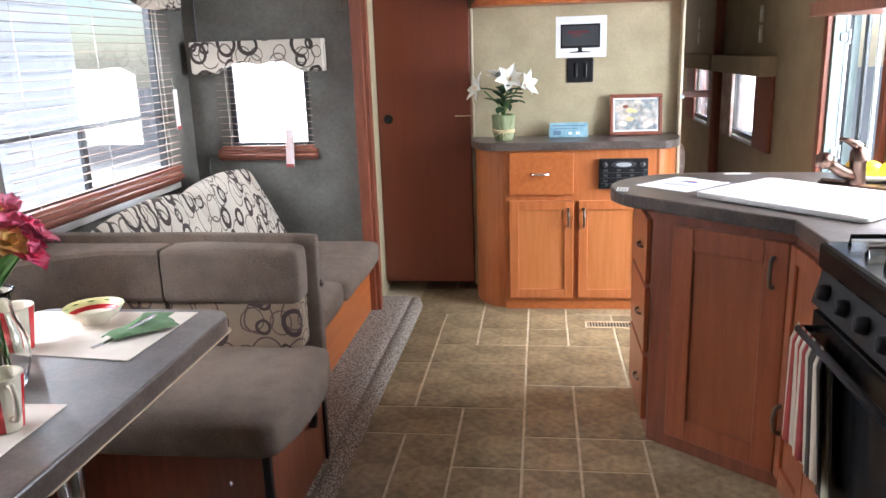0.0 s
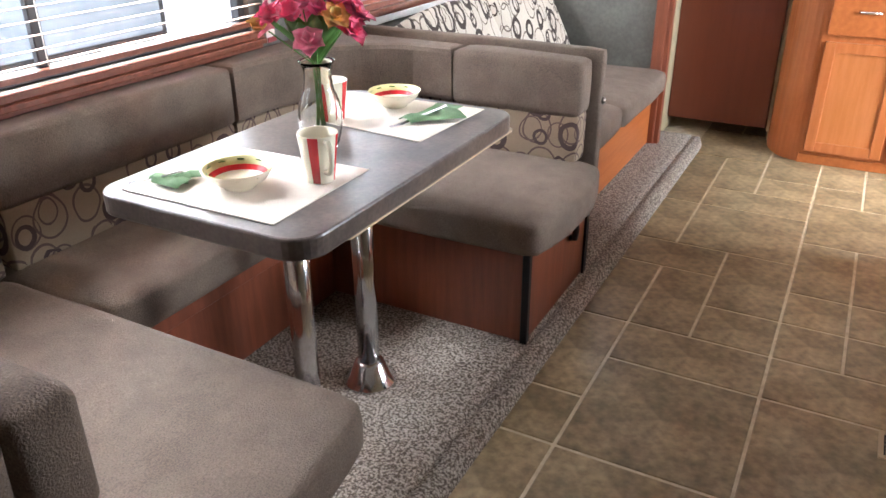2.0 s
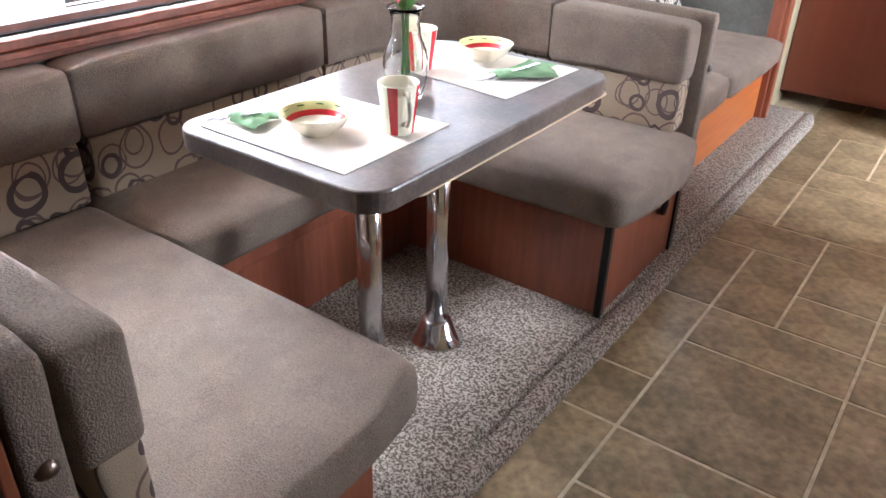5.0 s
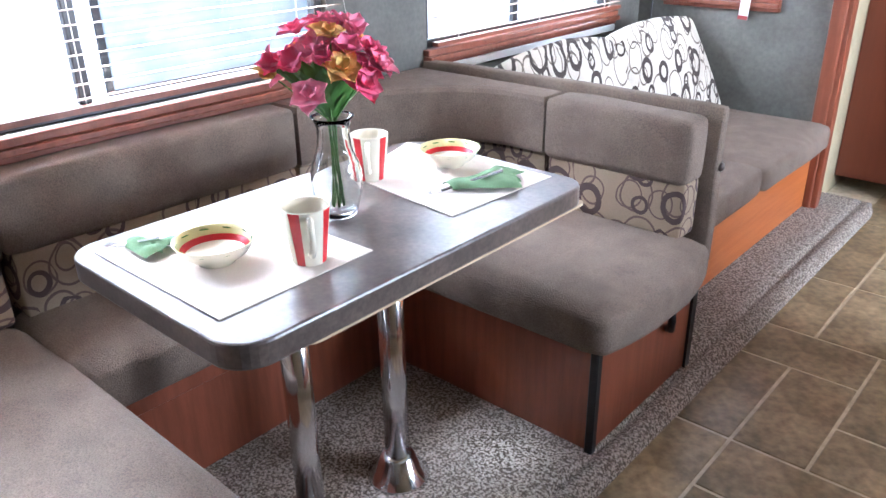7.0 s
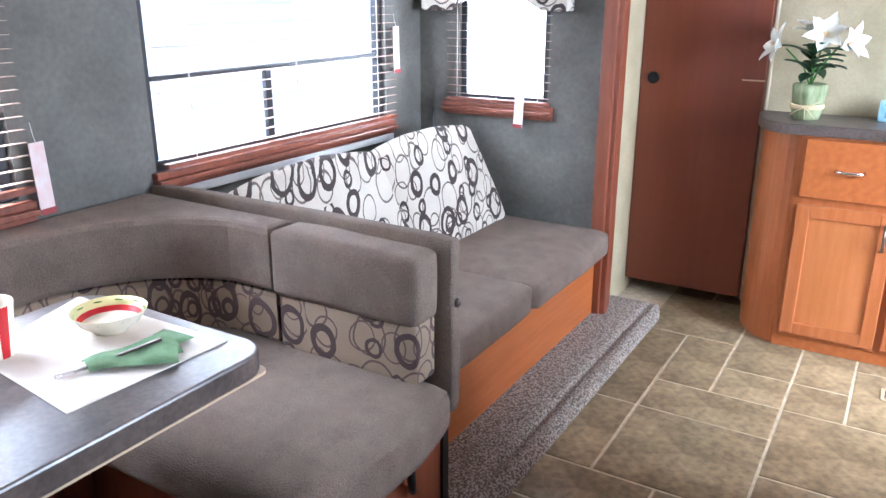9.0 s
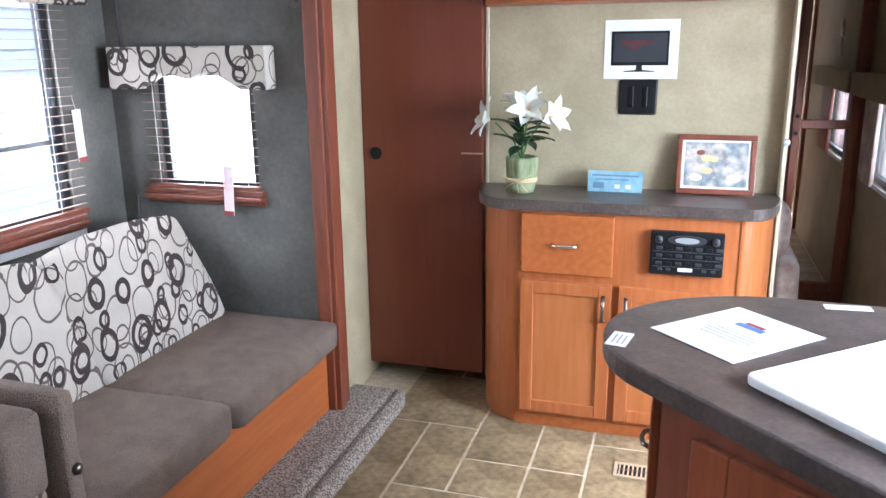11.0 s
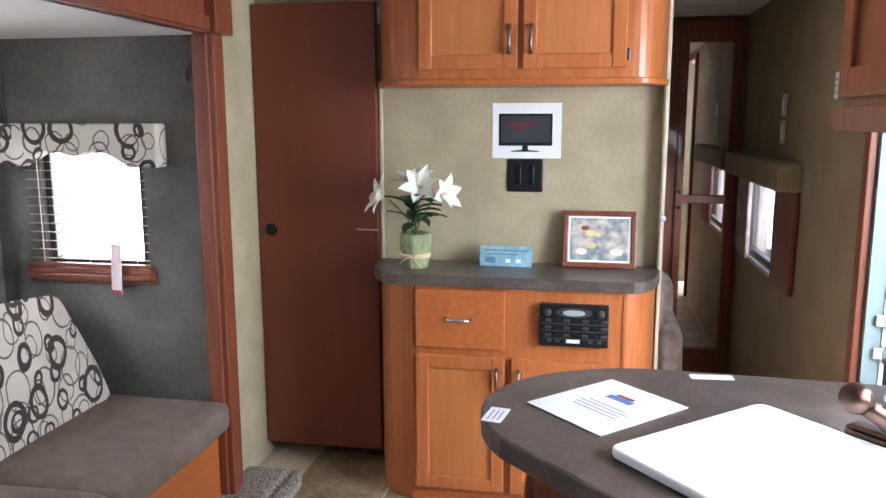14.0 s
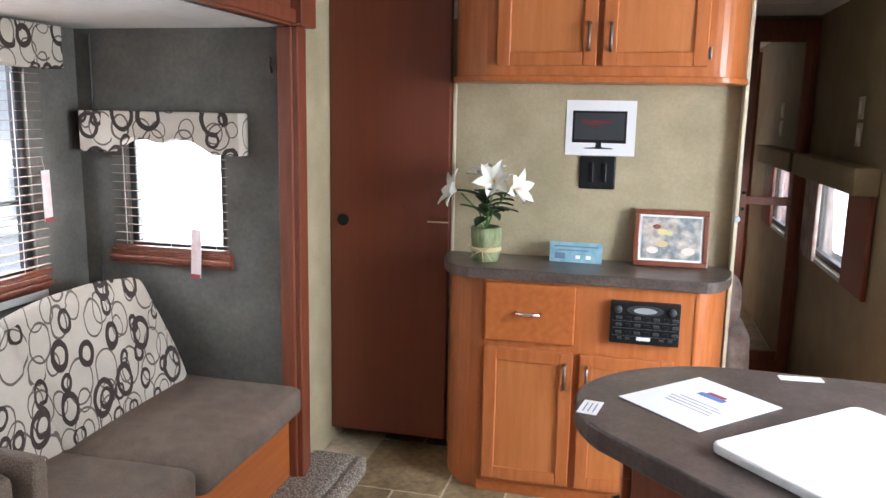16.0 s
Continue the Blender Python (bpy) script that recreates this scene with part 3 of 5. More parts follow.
# ---- windows and blinds ----


def window(name, axis, at, hole, depth, label):
    b0, b1, h0, h1 = hole
    w = thing(name, (at, b0, h0) if axis == "x" else (b0, at, h0), label, "window")
    w["kind"] = "structure"

    def ring(o, i, d0, d1):
        bm = bmesh.new()
        for p in ((b0 - o, b1 + o, h0 - o, h0 + i), (b0 - o, b1 + o, h1 - i, h1 + o), (b0 - o, b0 + i, h0 + i, h1 - i), (b1 - i, b1 + o, h0 + i, h1 - i)):
            lo, hi = min(at + d0 * depth, at + d1 * depth), max(at + d0 * depth, at + d1 * depth)
            if axis == "x":
                box(bm, lo, hi, *p, 0.003, 1)
            else:
                box(bm, p[0], p[1], lo, hi, p[2], p[3], 0.003, 1)
        return bm
    part("window_frame", ring(-0.001, 0.030, 0.3, 0.9), M["frame_black"], w, "black metal window frame")
    g = bmesh.new()
    lo, hi = at + depth * 0.55, at + depth * 0.60
    if axis == "x":
        box(g, min(lo, hi), max(lo, hi), b0 + 0.02, b1 - 0.02, h0 + 0.02, h1 - 0.02)
    else:
        box(g, b0 + 0.02, b1 - 0.02, min(lo, hi), max(lo, hi), h0 + 0.02, h1 - 0.02)
    pane = part("pane", g, M["glass"], w)
    pane.visible_shadow = False
    return w


def bar(w, name, axis, at, b0, b1, h0, h1, d, mat, label=""):
    bm = bmesh.new()
    lo, hi = min(at, at + d), max(at, at + d)
    if axis == "x":
        box(bm, lo, hi, b0, b1, h0, h1, 0.003, 1)
    else:
        box(bm, b0, b1, lo, hi, h0, h1, 0.003, 1)
    return part(name, bm, mat, w, label)


w = window("window_1", "x", LEFT, W0, -0.06, "wide dinette window with a black frame, outside bright")
bar(w, "mullion", "x", LEFT - 0.02, 1.775, 1.805, 0.87, 1.65, -0.022, M["frame_black"], "black upright bar between the panes")
w = window("window_2", "x", LEFT, W1, -0.06, "wide sofa window with a black frame, outside blown white")
bar(w, "mullion", "x", LEFT - 0.02, 2.99, 4.14, 1.100, 1.115, -0.022, M["frame_black"], "thin bar across the window")
bar(w, "mullion", "x", LEFT - 0.02, 3.475, 3.505, 0.86, 1.10, -0.022, M["frame_black"])
window("window_3", "y", SLIDE_END, W2, 0.06, "small window in the end wall, outside blown white")
w = window("window_4", "x", RIGHT, WR, 0.06, "bedroom window with a black frame and pale inner edge")
bar(w, "window_rim", "x", RIGHT - 0.008, 5.12, 6.22, 0.738, 0.762, 0.010, M["alum"], "pale rim")


def sill(name, axis, at, b0, b1, z, label):
    bm = bmesh.new()
    for d, h0, h1 in ((0.028, 0, 0.022), (0.040, -0.018, 0.0), (0.020, -0.036, -0.018)):
        if axis == "x":
            box(bm, at, at + d, b0, b1, z + h0, z + h1, 0.004)
        else:
            box(bm, b0, b1, at - d, at, z + h0, z + h1, 0.004)
    return structure(name, bm, M["red_wood"], label, "sill")


sill("window_sill_1", "x", LEFT, 0.92, 2.56, 0.818, "moulded cherry sill above the dinette cushions")
sill("window_sill_2", "x", LEFT, 2.94, 4.20, 0.812, "moulded cherry sill under the sofa window")
sill("window_sill_3", "y", SLIDE_END, -1.37, -0.845, 0.880, "cherry sill under the small window")
structure("window_ledge", cube(-1.499, -1.485, 2.94, 4.20, 0.745, 0.775, 0.004), M["white"], "white strip under the sofa window sill", "trim")


def blind(axis, at, b0, b1, z0, z1, stack, label):
    """Open venetian blind: level slats, cords, a bottom rail and the slats gathered at the bottom."""
    n = int((z1 - z0) / 0.033)
    th = thing("venetian_blind", (at, (b0 + b1) / 2, z0) if axis == "x" else ((b0 + b1) / 2, at, z0), label, "blind")

    def bx(u0, u1, d, h0, h1, bm=None):
        bm = bm or bmesh.new()
        if axis == "x":
            return box(bm, at - d, at + d, u0, u1, h0, h1)
        return box(bm, u0, u1, at - d, at + d, h0, h1)
    first = None
    for i in range(n):
        z = z0 + 0.03 + i * 0.033
        if first is None:
            first = part("slat", bx(b0, b1, 0.0092, z - 0.0007, z + 0.0007), M["slat"], th)
            z_first = z
        else:
            s = first.copy()
            scene.collection.objects.link(s)
            s.location = (0, 0, z - z_first)
    part("bottom_rail", bx(b0, b1, 0.013, z0, z0 + 0.014), M["red_wood"], th, "cherry bottom rail")
    for f in (0.1, 0.5, 0.9):
        u = b0 + (b1 - b0) * f
        part("cord", bx(u - 0.001, u + 0.001, 0.001, z0, z1), M["cord"], th)
    return th


blind("x", LEFT + 0.022, 0.98, 2.56, 0.862, 1.66, 0, "open venetian blind with thin pale slats at the dinette window")
blind("x", LEFT + 0.022, 2.98, 4.205, 0.842, 1.66, 0, "open venetian blind with thin pale slats at the sofa window")
blind("y", SLIDE_END - 0.020, -1.345, -0.86, 0.905, 1.40, 0, "open venetian blind with thin pale slats at the small window")


def valance(axis, at, b0, b1, z0, z1, d, mat, label, rise=0.055):
    """A padded box above a window, its lower edge scalloped by the given rise."""
    bm = bmesh.new()
    n = 24
    prof = []
    for i in range(n + 1):
        f = i / n
        up = 0.0
        if 0.17 < f < 0.83:
            s = abs(f - 0.5) / 0.33
            up = rise * (1 - s ** 3 - 0.33 * math.cos((f - 0.5) / 0.33 * 6.0) * (1 - s))
        prof.append((b0 + (b1 - b0) * f, z0 + max(0, up)))
    pts = [(b0, z1)] + prof + [(b1, z1)]
    lo = []
    for u, z in pts:
        lo.append(bm.verts.new((at, u, z) if axis == "x" else (u, at, z)))
    f = bm.faces.new(lo)
    ex = bmesh.ops.extrude_face_region(bm, geom=[f])["geom"]
    bmesh.ops.translate(bm, verts=[e for e in ex if isinstance(e, bmesh.types.BMVert)], vec=(d, 0, 0) if axis == "x" else (0, d, 0))
    bmesh.ops.recalc_face_normals(bm, faces=bm.faces)
    ed = [e for e in bm.edges if e.calc_face_angle(0) > 0.6]
    bmesh.ops.bevel(bm, geom=ed, offset=0.006, segments=2, profile=0.5, affect="EDGES")
    ob = part("window_valance", bm, mat)
    return tagged(ob, label, "valance")


valance("y", SLIDE_END - 0.001, -1.445, -0.772, 1.283, 1.438, -0.075, M["rings"], "ring-print fabric valance over the small window")
valance("x", LEFT + 0.001, 2.88, 4.27, 1.585, 1.735, 0.085, M["rings"], "ring-print fabric valance over the sofa window")
valance("x", LEFT + 0.001, 0.87, 2.62, 1.585, 1.735, 0.085, M["rings"], "ring-print fabric valance over the dinette window")
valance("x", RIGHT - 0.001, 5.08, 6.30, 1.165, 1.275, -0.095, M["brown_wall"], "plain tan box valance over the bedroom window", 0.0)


def hang_tag(m, label):
    bm = cube(-0.021, 0.021, -0.0012, 0.0012, -0.19, 0, 0.001)
    for v in bm.verts:
        v.co.y += 0.004 * math.sin(v.co.z * 20)
    th = thing("hang_tag", m.translation, label, "tag")
    bmesh.ops.transform(bm, matrix=m, verts=bm.verts)
    part("card", bm, M["tag"], th)
    b2 = cube(-0.021, 0.021, -0.003, -0.0015, -0.19, -0.174)
    bmesh.ops.transform(b2, matrix=m, verts=b2.verts)
    part("printed_band", b2, M["red_ink"], th, "red band at the tag's foot")
    b3 = tube([(0, 0, 0), (0, 0.006, 0.02), (0, 0.01, 0.05)], 0.001, 5)
    bmesh.ops.transform(b3, matrix=m, verts=b3.verts)
    part("string", b3, M["cord"], th)


hang_tag(pose(-0.975, 4.392, 1.0, 0, 3, 0), "pale pink paper tag hanging from the small blind")
hang_tag(pose(-1.462, 4.195, 1.22, 0, -2, 90), "pale pink paper tag hanging from the sofa blind")
hang_tag(pose(-1.462, 2.575, 0.99, 0, -2, 90), "pale pink paper tag hanging from the dinette blind")
bm = tube([(0.0, 0, 0), (0, -0.02, 0.03), (0.01, -0.03, 0.05)], 0.006, 6)
box(bm, -0.02, 0.02, -0.004, 0.0, -0.02, 0.03)
bmesh.ops.transform(bm, matrix=pose(-0.675, SLIDE_END, 1.585), verts=bm.verts)
tagged(part("wall_hook", bm, M["pewter"]), "small dark metal hook on the charcoal wall", "hook")
tagged(part("cord_cover", tube([(-1.43, 4.434, 1.42), (-1.43, 4.434, 1.72)], 0.004, 6), M["grey"]), "thin grey cable up the corner", "cable")
tagged(part("cable", tube([(-1.43, 4.434, 0.60), (-1.432, 4.432, 0.78), (-1.43, 4.434, 0.86)], 0.003, 6), M["grey"]), "thin grey cable beside the sofa back", "cable")

# ---- cabinet doors and handles ----


def handle(parent, m, length=0.09, mat=None):
    bm = tube([(0, 0, -length / 2), (0, -0.018, -length / 2 + 0.006), (0, -0.024, 0), (0, -0.018, length / 2 - 0.006), (0, 0, length / 2)], [0.008, 0.006, 0.0065, 0.006, 0.008], 8)
    bmesh.ops.transform(bm, matrix=m, verts=bm.verts)
    part("handle", bm, mat or M["pewter"], parent, "dark pewter pull", True)


def shaker(parent, m, w, h, mat, panel, stile=0.048, handle_at=None, vertical=True):
    """A frame-and-panel door, x across, z up, facing -y."""
    bm = bmesh.new()
    t = 0.019
    for p in ((0, stile, 0, h), (w - stile, w, 0, h)):
        box(bm, p[0], p[1], -t, 0, p[2], p[3], 0.003, 1)
    for p in ((stile, w - stile, 0, stile), (stile, w - stile, h - stile, h)):
        box(bm, p[0], p[1], -t + 0.0008, 0, p[2], p[3], 0.002, 1)
    bmesh.ops.transform(bm, matrix=m, verts=bm.verts)
    d = part("cabinet_door", bm, mat, parent)
    b2 = cube(stile - 0.004, w - stile + 0.004, -0.009, -0.002, stile - 0.004, h - stile + 0.004)
    bmesh.ops.transform(b2, matrix=m, verts=b2.verts)
    part("panel", b2, panel, d)
    if handle_at:
        handle(d, m @ Matrix.Translation((handle_at[0], -t, handle_at[1])) @ (Matrix.Identity(4) if vertical else Matrix.Rotation(radians(90), 4, "Y")))
    return d


def bowed(x0, x1, y_front, y_back, r0, r1, out=0.0):
    """Outline of a wall cabinet with two quarter-round ends."""
    left = arc(x0 + r0, y_back, r0 + out, 180, 270, 10, ry=y_back - y_front + out)
    right = arc(x1 - r1, y_back, r1 + out, 270, 360, 10, ry=y_back - y_front + out)
    return left + right


cab = thing("media_cabinet", (0.46, 4.72, 0), "orange maple base cabinet with rounded ends, one drawer and two doors", "cabinet")
part("body", prism(bowed(-0.078, 0.992, 4.590, 4.866, 0.19, 0.135), 0.0, 0.852), M["wood"], cab, smooth=False)
bm = cube(0.098, 0.868, 4.573, 4.588, 0.050, 0.852, 0.002, 1)
part("face_frame", bm, M["wood"], cab)
part("base_rail", cube(0.092, 0.874, 4.578, 4.588, 0.0, 0.048, 0.002, 1), M["wood_flat"], cab)
shaker(cab, pose(0.117, 4.572, 0.068), 0.331, 0.524, M["wood"], M["panel"], handle_at=(0.303, 0.435))
shaker(cab, pose(0.472, 4.572, 0.068), 0.331, 0.524, M["wood"], M["panel"], handle_at=(0.028, 0.435))
dr = part("drawer", cube(0.117, 0.446, 4.553, 4.572, 0.622, 0.842, 0.004), M["wood_flat"], cab)
handle(dr, pose(0.276, 4.553, 0.732, 0, 90, 0), 0.09, M["chrome"])
for x in (0.098, 0.868):
    part("cover_strip", cube(x - 0.004, x + 0.004, 4.569, 4.575, 0.05, 0.852), M["wood"], cab)
top = thing("media_countertop", (0.46, 4.7, 0.853), "dark stone-look laminate top with rounded corners on the media cabinet", "countertop")
part("slab", prism(bowed(-0.10, 1.005, 4.548, 4.868, 0.15, 0.11), 0.853, 0.893, 0.004), M["laminate"], top)

radio = thing("car_stereo", (0.693, 4.57, 0.652), "black built-in stereo with oval display and buttons", "stereo")
part("body", cube(0.572, 0.814, 4.545, 4.572, 0.652, 0.806, 0.005), M["black"], radio)
cx, cz = 0.693, 0.777
el = [(0.055 * math.cos(a * math.pi / 12), 0.015 * math.sin(a * math.pi / 12)) for a in range(24)]
for nm, sc, d, mt, lb in (("bezel", 1.15, 0.004, M["grey"], "grey oval bezel"), ("display", 0.72, 0.006, M["alum"], "pale grey display")):
    bm = prism([(x * sc, z * sc) for x, z in el], 0, d)
    bmesh.ops.transform(bm, matrix=pose(cx, 4.545, cz, 90), verts=bm.verts)
    part(nm, bm, mt, radio, lb)
for sx in (-0.093, 0.093):
    part("knob", solid_lathe([(0.013, 0), (0.013, 0.008), (0.010, 0.012)], 18, m=pose(cx + sx, 4.545, cz, 90)), M["grey"], radio, "round grey knob", True)
for r, zz in enumerate((0.748, 0.722, 0.694)):
    part("groove", cube(0.582, 0.804, 4.5435, 4.5452, zz - 0.014, zz - 0.011), M["grey"], radio)
    for k in range(7):
        x = 0.592 + k * 0.0325
        part("button", cube(x, x + 0.022, 4.541, 4.5452, zz - 0.006, zz + 0.006, 0.002, 1), M["black"] if k % 2 else M["grey"], radio)
part("eject_button", cube(0.667, 0.715, 4.540, 4.5452, 0.667, 0.680, 0.003), M["white"], radio, "white oblong button")
for x in (0.60, 0.628, 0.745, 0.775):
    part("button", cube(x, x + 0.016, 4.541, 4.5452, 0.668, 0.678, 0.002, 1), M["grey"], radio)

over = thing("media_overhead_cabinet", (0.46, 4.74, 1.57), "orange maple overhead cabinet with two panel doors", "cabinet")
part("body", prism(bowed(-0.072, 0.998, 4.640, 4.866, 0.18, 0.13), 1.592, CEIL - 0.004), M["wood"], over)
part("bottom_rail", prism(bowed(-0.085, 1.008, 4.626, 4.867, 0.18, 0.13), 1.570, 1.592, 0.004), M["wood_flat"], over)
shaker(over, pose(0.120, 4.638, 1.625), 0.352, 0.355, M["wood"], M["panel"], handle_at=(0.325, 0.10))
shaker(over, pose(0.492, 4.638, 1.625), 0.352, 0.355, M["wood"], M["panel"], handle_at=(0.028, 0.10))
for z in (1.67, 1.93):
    part("hinge", cube(0.846, 0.856, 4.618, 4.638, z - 0.02, z + 0.02, 0.002), M["pewter"], over, "small dark hinge")

# ---- on the media cabinet and its wall ----
pic = thing("television_print", (0.49, 4.868, 1.302), "white sheet printed with a flat television, on the wall", "poster")
part("sheet", cube(0.358, 0.622, 4.866, 4.8695, 1.302, 1.512), M["paper"], pic)
part("printed_screen", cube(0.383, 0.588, 4.8645, 4.8662, 1.350, 1.472, 0.0006, 1), M["black"], pic, "printed black television")
part("printed_picture", cube(0.391, 0.580, 4.8638, 4.8646, 1.362, 1.464), M["grey"], pic)
part("printed_words", cube(0.420, 0.530, 4.8630, 4.8639, 1.425, 1.438), M["faint_red"], pic, "faint red line of print")
part("printed_words", cube(0.440, 0.490, 4.8630, 4.8639, 1.410, 1.418), M["faint_red"], pic)
bm = prism([(0.475, 1.350), (0.495, 1.350), (0.497, 1.334), (0.54, 1.330), (0.54, 1.327), (0.43, 1.327), (0.43, 1.330), (0.473, 1.334)], 0, 0.001)
bmesh.ops.transform(bm, matrix=pose(0, 4.866, 0, 90), verts=bm.verts)
part("printed_stand", bm, M["black"], pic)
outlet = thing("cable_outlet", (0.487, 4.868, 1.172), "black recessed cable outlet plate under the print", "outlet")
part("plate", cube(0.418, 0.556, 4.860, 4.8695, 1.172, 1.300, 0.006), M["black"], outlet)
for x in (0.462, 0.512):
    part("slot", cube(x - 0.010, x + 0.010, 4.8575, 4.861, 1.20, 1.275, 0.004), M["gloss_black"], outlet)

fr = thing("picture_frame", (0.77, 4.80, 0.893), "small wooden framed still-life print leaning on the wall", "picture")
tilt = pose(0.640, 4.795, 0.8945, -11, 0, 0)
bm = bmesh.new()
fw, fh, fs = 0.272, 0.215, 0.020
for p in ((0, fw, 0, fs), (0, fw, fh - fs, fh), (0, fs, fs, fh - fs), (fw - fs, fw, fs, fh - fs)):
    box(bm, p[0], p[1], -0.014, 0, p[2], p[3], 0.004)
bmesh.ops.transform(bm, matrix=tilt, verts=bm.verts)
part("frame", bm, M["red_wood"], fr)
bm = cube(fs - 0.002, fw - fs + 0.002, -0.006, -0.001, fs - 0.002, fh - fs + 0.002)
bmesh.ops.transform(bm, matrix=tilt, verts=bm.verts)
part("border", bm, M["paper"], fr, "pale border")
paint = material("still_life_paint", (0.50, 0.43, 0.37), 0.5, second=(0.22, 0.25, 0.26), scale=16, fine=0.4, fine_scale=40, spread=(0.42, 0.58))
bm = cube(fs + 0.008, fw - fs - 0.008, -0.0075, -0.0062, fs + 0.008, fh - fs - 0.008)
bmesh.ops.transform(bm, matrix=tilt, verts=bm.verts)
part("print", bm, paint, fr, "muted print of a table outdoors")
for x, z, s, mt in ((0.105, 0.13, 0.020, "yellow"), (0.082, 0.150, 0.015, "red_wood"), (0.13, 0.125, 0.013, "yellow"), (0.105, 0.085, 0.022, "raffia"), (0.20, 0.06, 0.025, "mat"), (0.07, 0.06, 0.022, "mat")):
    bm = prism(arc(0, 0, s, 0, 330, 11, ry=s * 0.6), 0, 0.0008)
    bmesh.ops.transform(bm, matrix=tilt @ pose(x, -0.0076, z, 90), verts=bm.verts)
    part("printed_fruit", bm, M[mt], fr)

card = thing("acrylic_card", (0.425, 4.76, 0.893), "pale blue printed card in a clear stand on the media top", "card")
tl = pose(0.325, 4.765, 0.8945, -14, 0, -2)
for nm, b, mt, lb in (("stand", (0, 0.20, 0.0, 0.004, 0, 0.078), "acrylic", "pale blue card"),
                      ("printed_mark", (0.015, 0.185, -0.001, 0.0, 0.058, 0.064), "blue_ink", "line of grey-blue print"),
                      ("printed_mark", (0.03, 0.15, -0.001, 0.0, 0.044, 0.049), "blue_ink", ""),
                      ("printed_mark", (0.02, 0.06, -0.001, 0.0, 0.012, 0.035), "blue_ink", ""),
                      ("printed_mark", (0.10, 0.118, -0.001, 0.0, 0.014, 0.028), "white", "pale spot"),
                      ("printed_mark", (0.14, 0.158, -0.001, 0.0, 0.014, 0.028), "white", "")):
    bm = cube(*b)
    bmesh.ops.transform(bm, matrix=tl, verts=bm.verts)
    part(nm, bm, M[mt], card, lb)


def petal(bm, m, length, width, curl, wave=0.0, tip=1.0):
    """A curved petal or leaf lying along x, rising along z."""
    n, k = 6, 2
    rows = []
    for i in range(n + 1):
        f = i / n
        w = width * (math.sin(math.pi * min(1, f * 0.92 + 0.06)) ** 0.8) * (1 if f < 0.98 else 0.25)
        x = length * f
        z = curl * f * f * length
        rows.append([bm.verts.new(m @ Vector((x, w * (j / k) / 2, z + abs(j / k) * width * 0.16 + wave * math.sin(f * 7 + j)))) for j in range(-k, k + 1)])
    for a, b in zip(rows, rows[1:]):
        for j in range(2 * k):
            bm.faces.new((a[j], a[j + 1], b[j + 1], b[j]))


rnd = random.Random(5)
lil = thing("lily_pot", (0.075, 4.70, 0.893), "white artificial lilies in a green-wrapped pot tied with raffia", "flowers")
V0 = Vector((0.085, 4.70, 0.8935))
pot = part("pot", lathe([(0.0005, 0.0), (0.047, 0.0), (0.052, 0.02), (0.056, 0.06), (0.060, 0.10), (0.060, 0.128), (0.050, 0.134), (0.044, 0.12), (0.0005, 0.12)], 28, at=V0), M["wrap"], lil, "pale green wrapped pot", True)
for v in pot.data.vertices:
    a = math.atan2(v.co.y - V0.y, v.co.x - V0.x)
    s = 1 + 0.05 * math.sin(a * 7) * min(1, (v.co.z - V0.z) * 10)
    v.co.x, v.co.y = V0.x + (v.co.x - V0.x) * s, V0.y + (v.co.y - V0.y) * s
part("raffia_tie", lathe([(0.0575, 0.040), (0.0605, 0.044), (0.0605, 0.054), (0.0585, 0.058)], 28, at=V0), M["raffia"], lil, "raffia tie")
bm = bmesh.new()
for dx, dz in ((-0.06, 0.02), (0.05, 0.025), (-0.05, -0.03), (0.04, -0.04), (0.005, -0.045)):
    tube([V0 + Vector((0, -0.062, 0.05)), V0 + Vector((dx * 0.5, -0.076, 0.05 + dz * 0.4)), V0 + Vector((dx, -0.070, 0.05 + dz))], 0.0018, 5, bm)
part("raffia_bow", bm, M["raffia"], lil, "loose raffia bow")
heads = [((-0.115, -0.02, 0.265), (-0.8, -0.45, 0.35)), ((0.035, -0.05, 0.305), (0.15, -0.9, 0.45)), ((0.10, -0.02, 0.28), (0.8, -0.5, 0.2)), ((-0.01, 0.03, 0.31), (-0.2, -0.2, 1))]
for (hx, hy, hz), d in heads:
    h = V0 + Vector((hx, hy, hz))
    part("stem", tube([V0 + Vector((0, 0, 0.12)), V0 + Vector((hx * 0.25, hy * 0.3, 0.19)), h - Vector(d).normalized() * 0.02], 0.0035, 6), M["leaf"], lil, "green stem", True)
    q = Vector(d).normalized().to_track_quat("Z", "Y").to_matrix().to_4x4()
    bm = bmesh.new()
    for i in range(6):
        petal(bm, Matrix.Translation(h) @ q @ Matrix.Rotation(i * math.pi / 3 + 0.2, 4, "Z") @ Matrix.Rotation(radians(-56 + rnd.uniform(-10, 10)), 4, "Y"), 0.084, 0.046, -0.55 if i % 2 else -0.4)
    fl = part("lily_flower", bm, M["lily"], lil, "white lily bloom", True)
    bm = bmesh.new()
    for i in range(4):
        a = i * 1.6
        tube([h, h + q.to_3x3() @ Vector((0.008 * math.cos(a), 0.008 * math.sin(a), 0.045))], 0.0012, 4, bm)
    part("stamen", bm, M["petal_yellow"], fl, "yellow stamens")
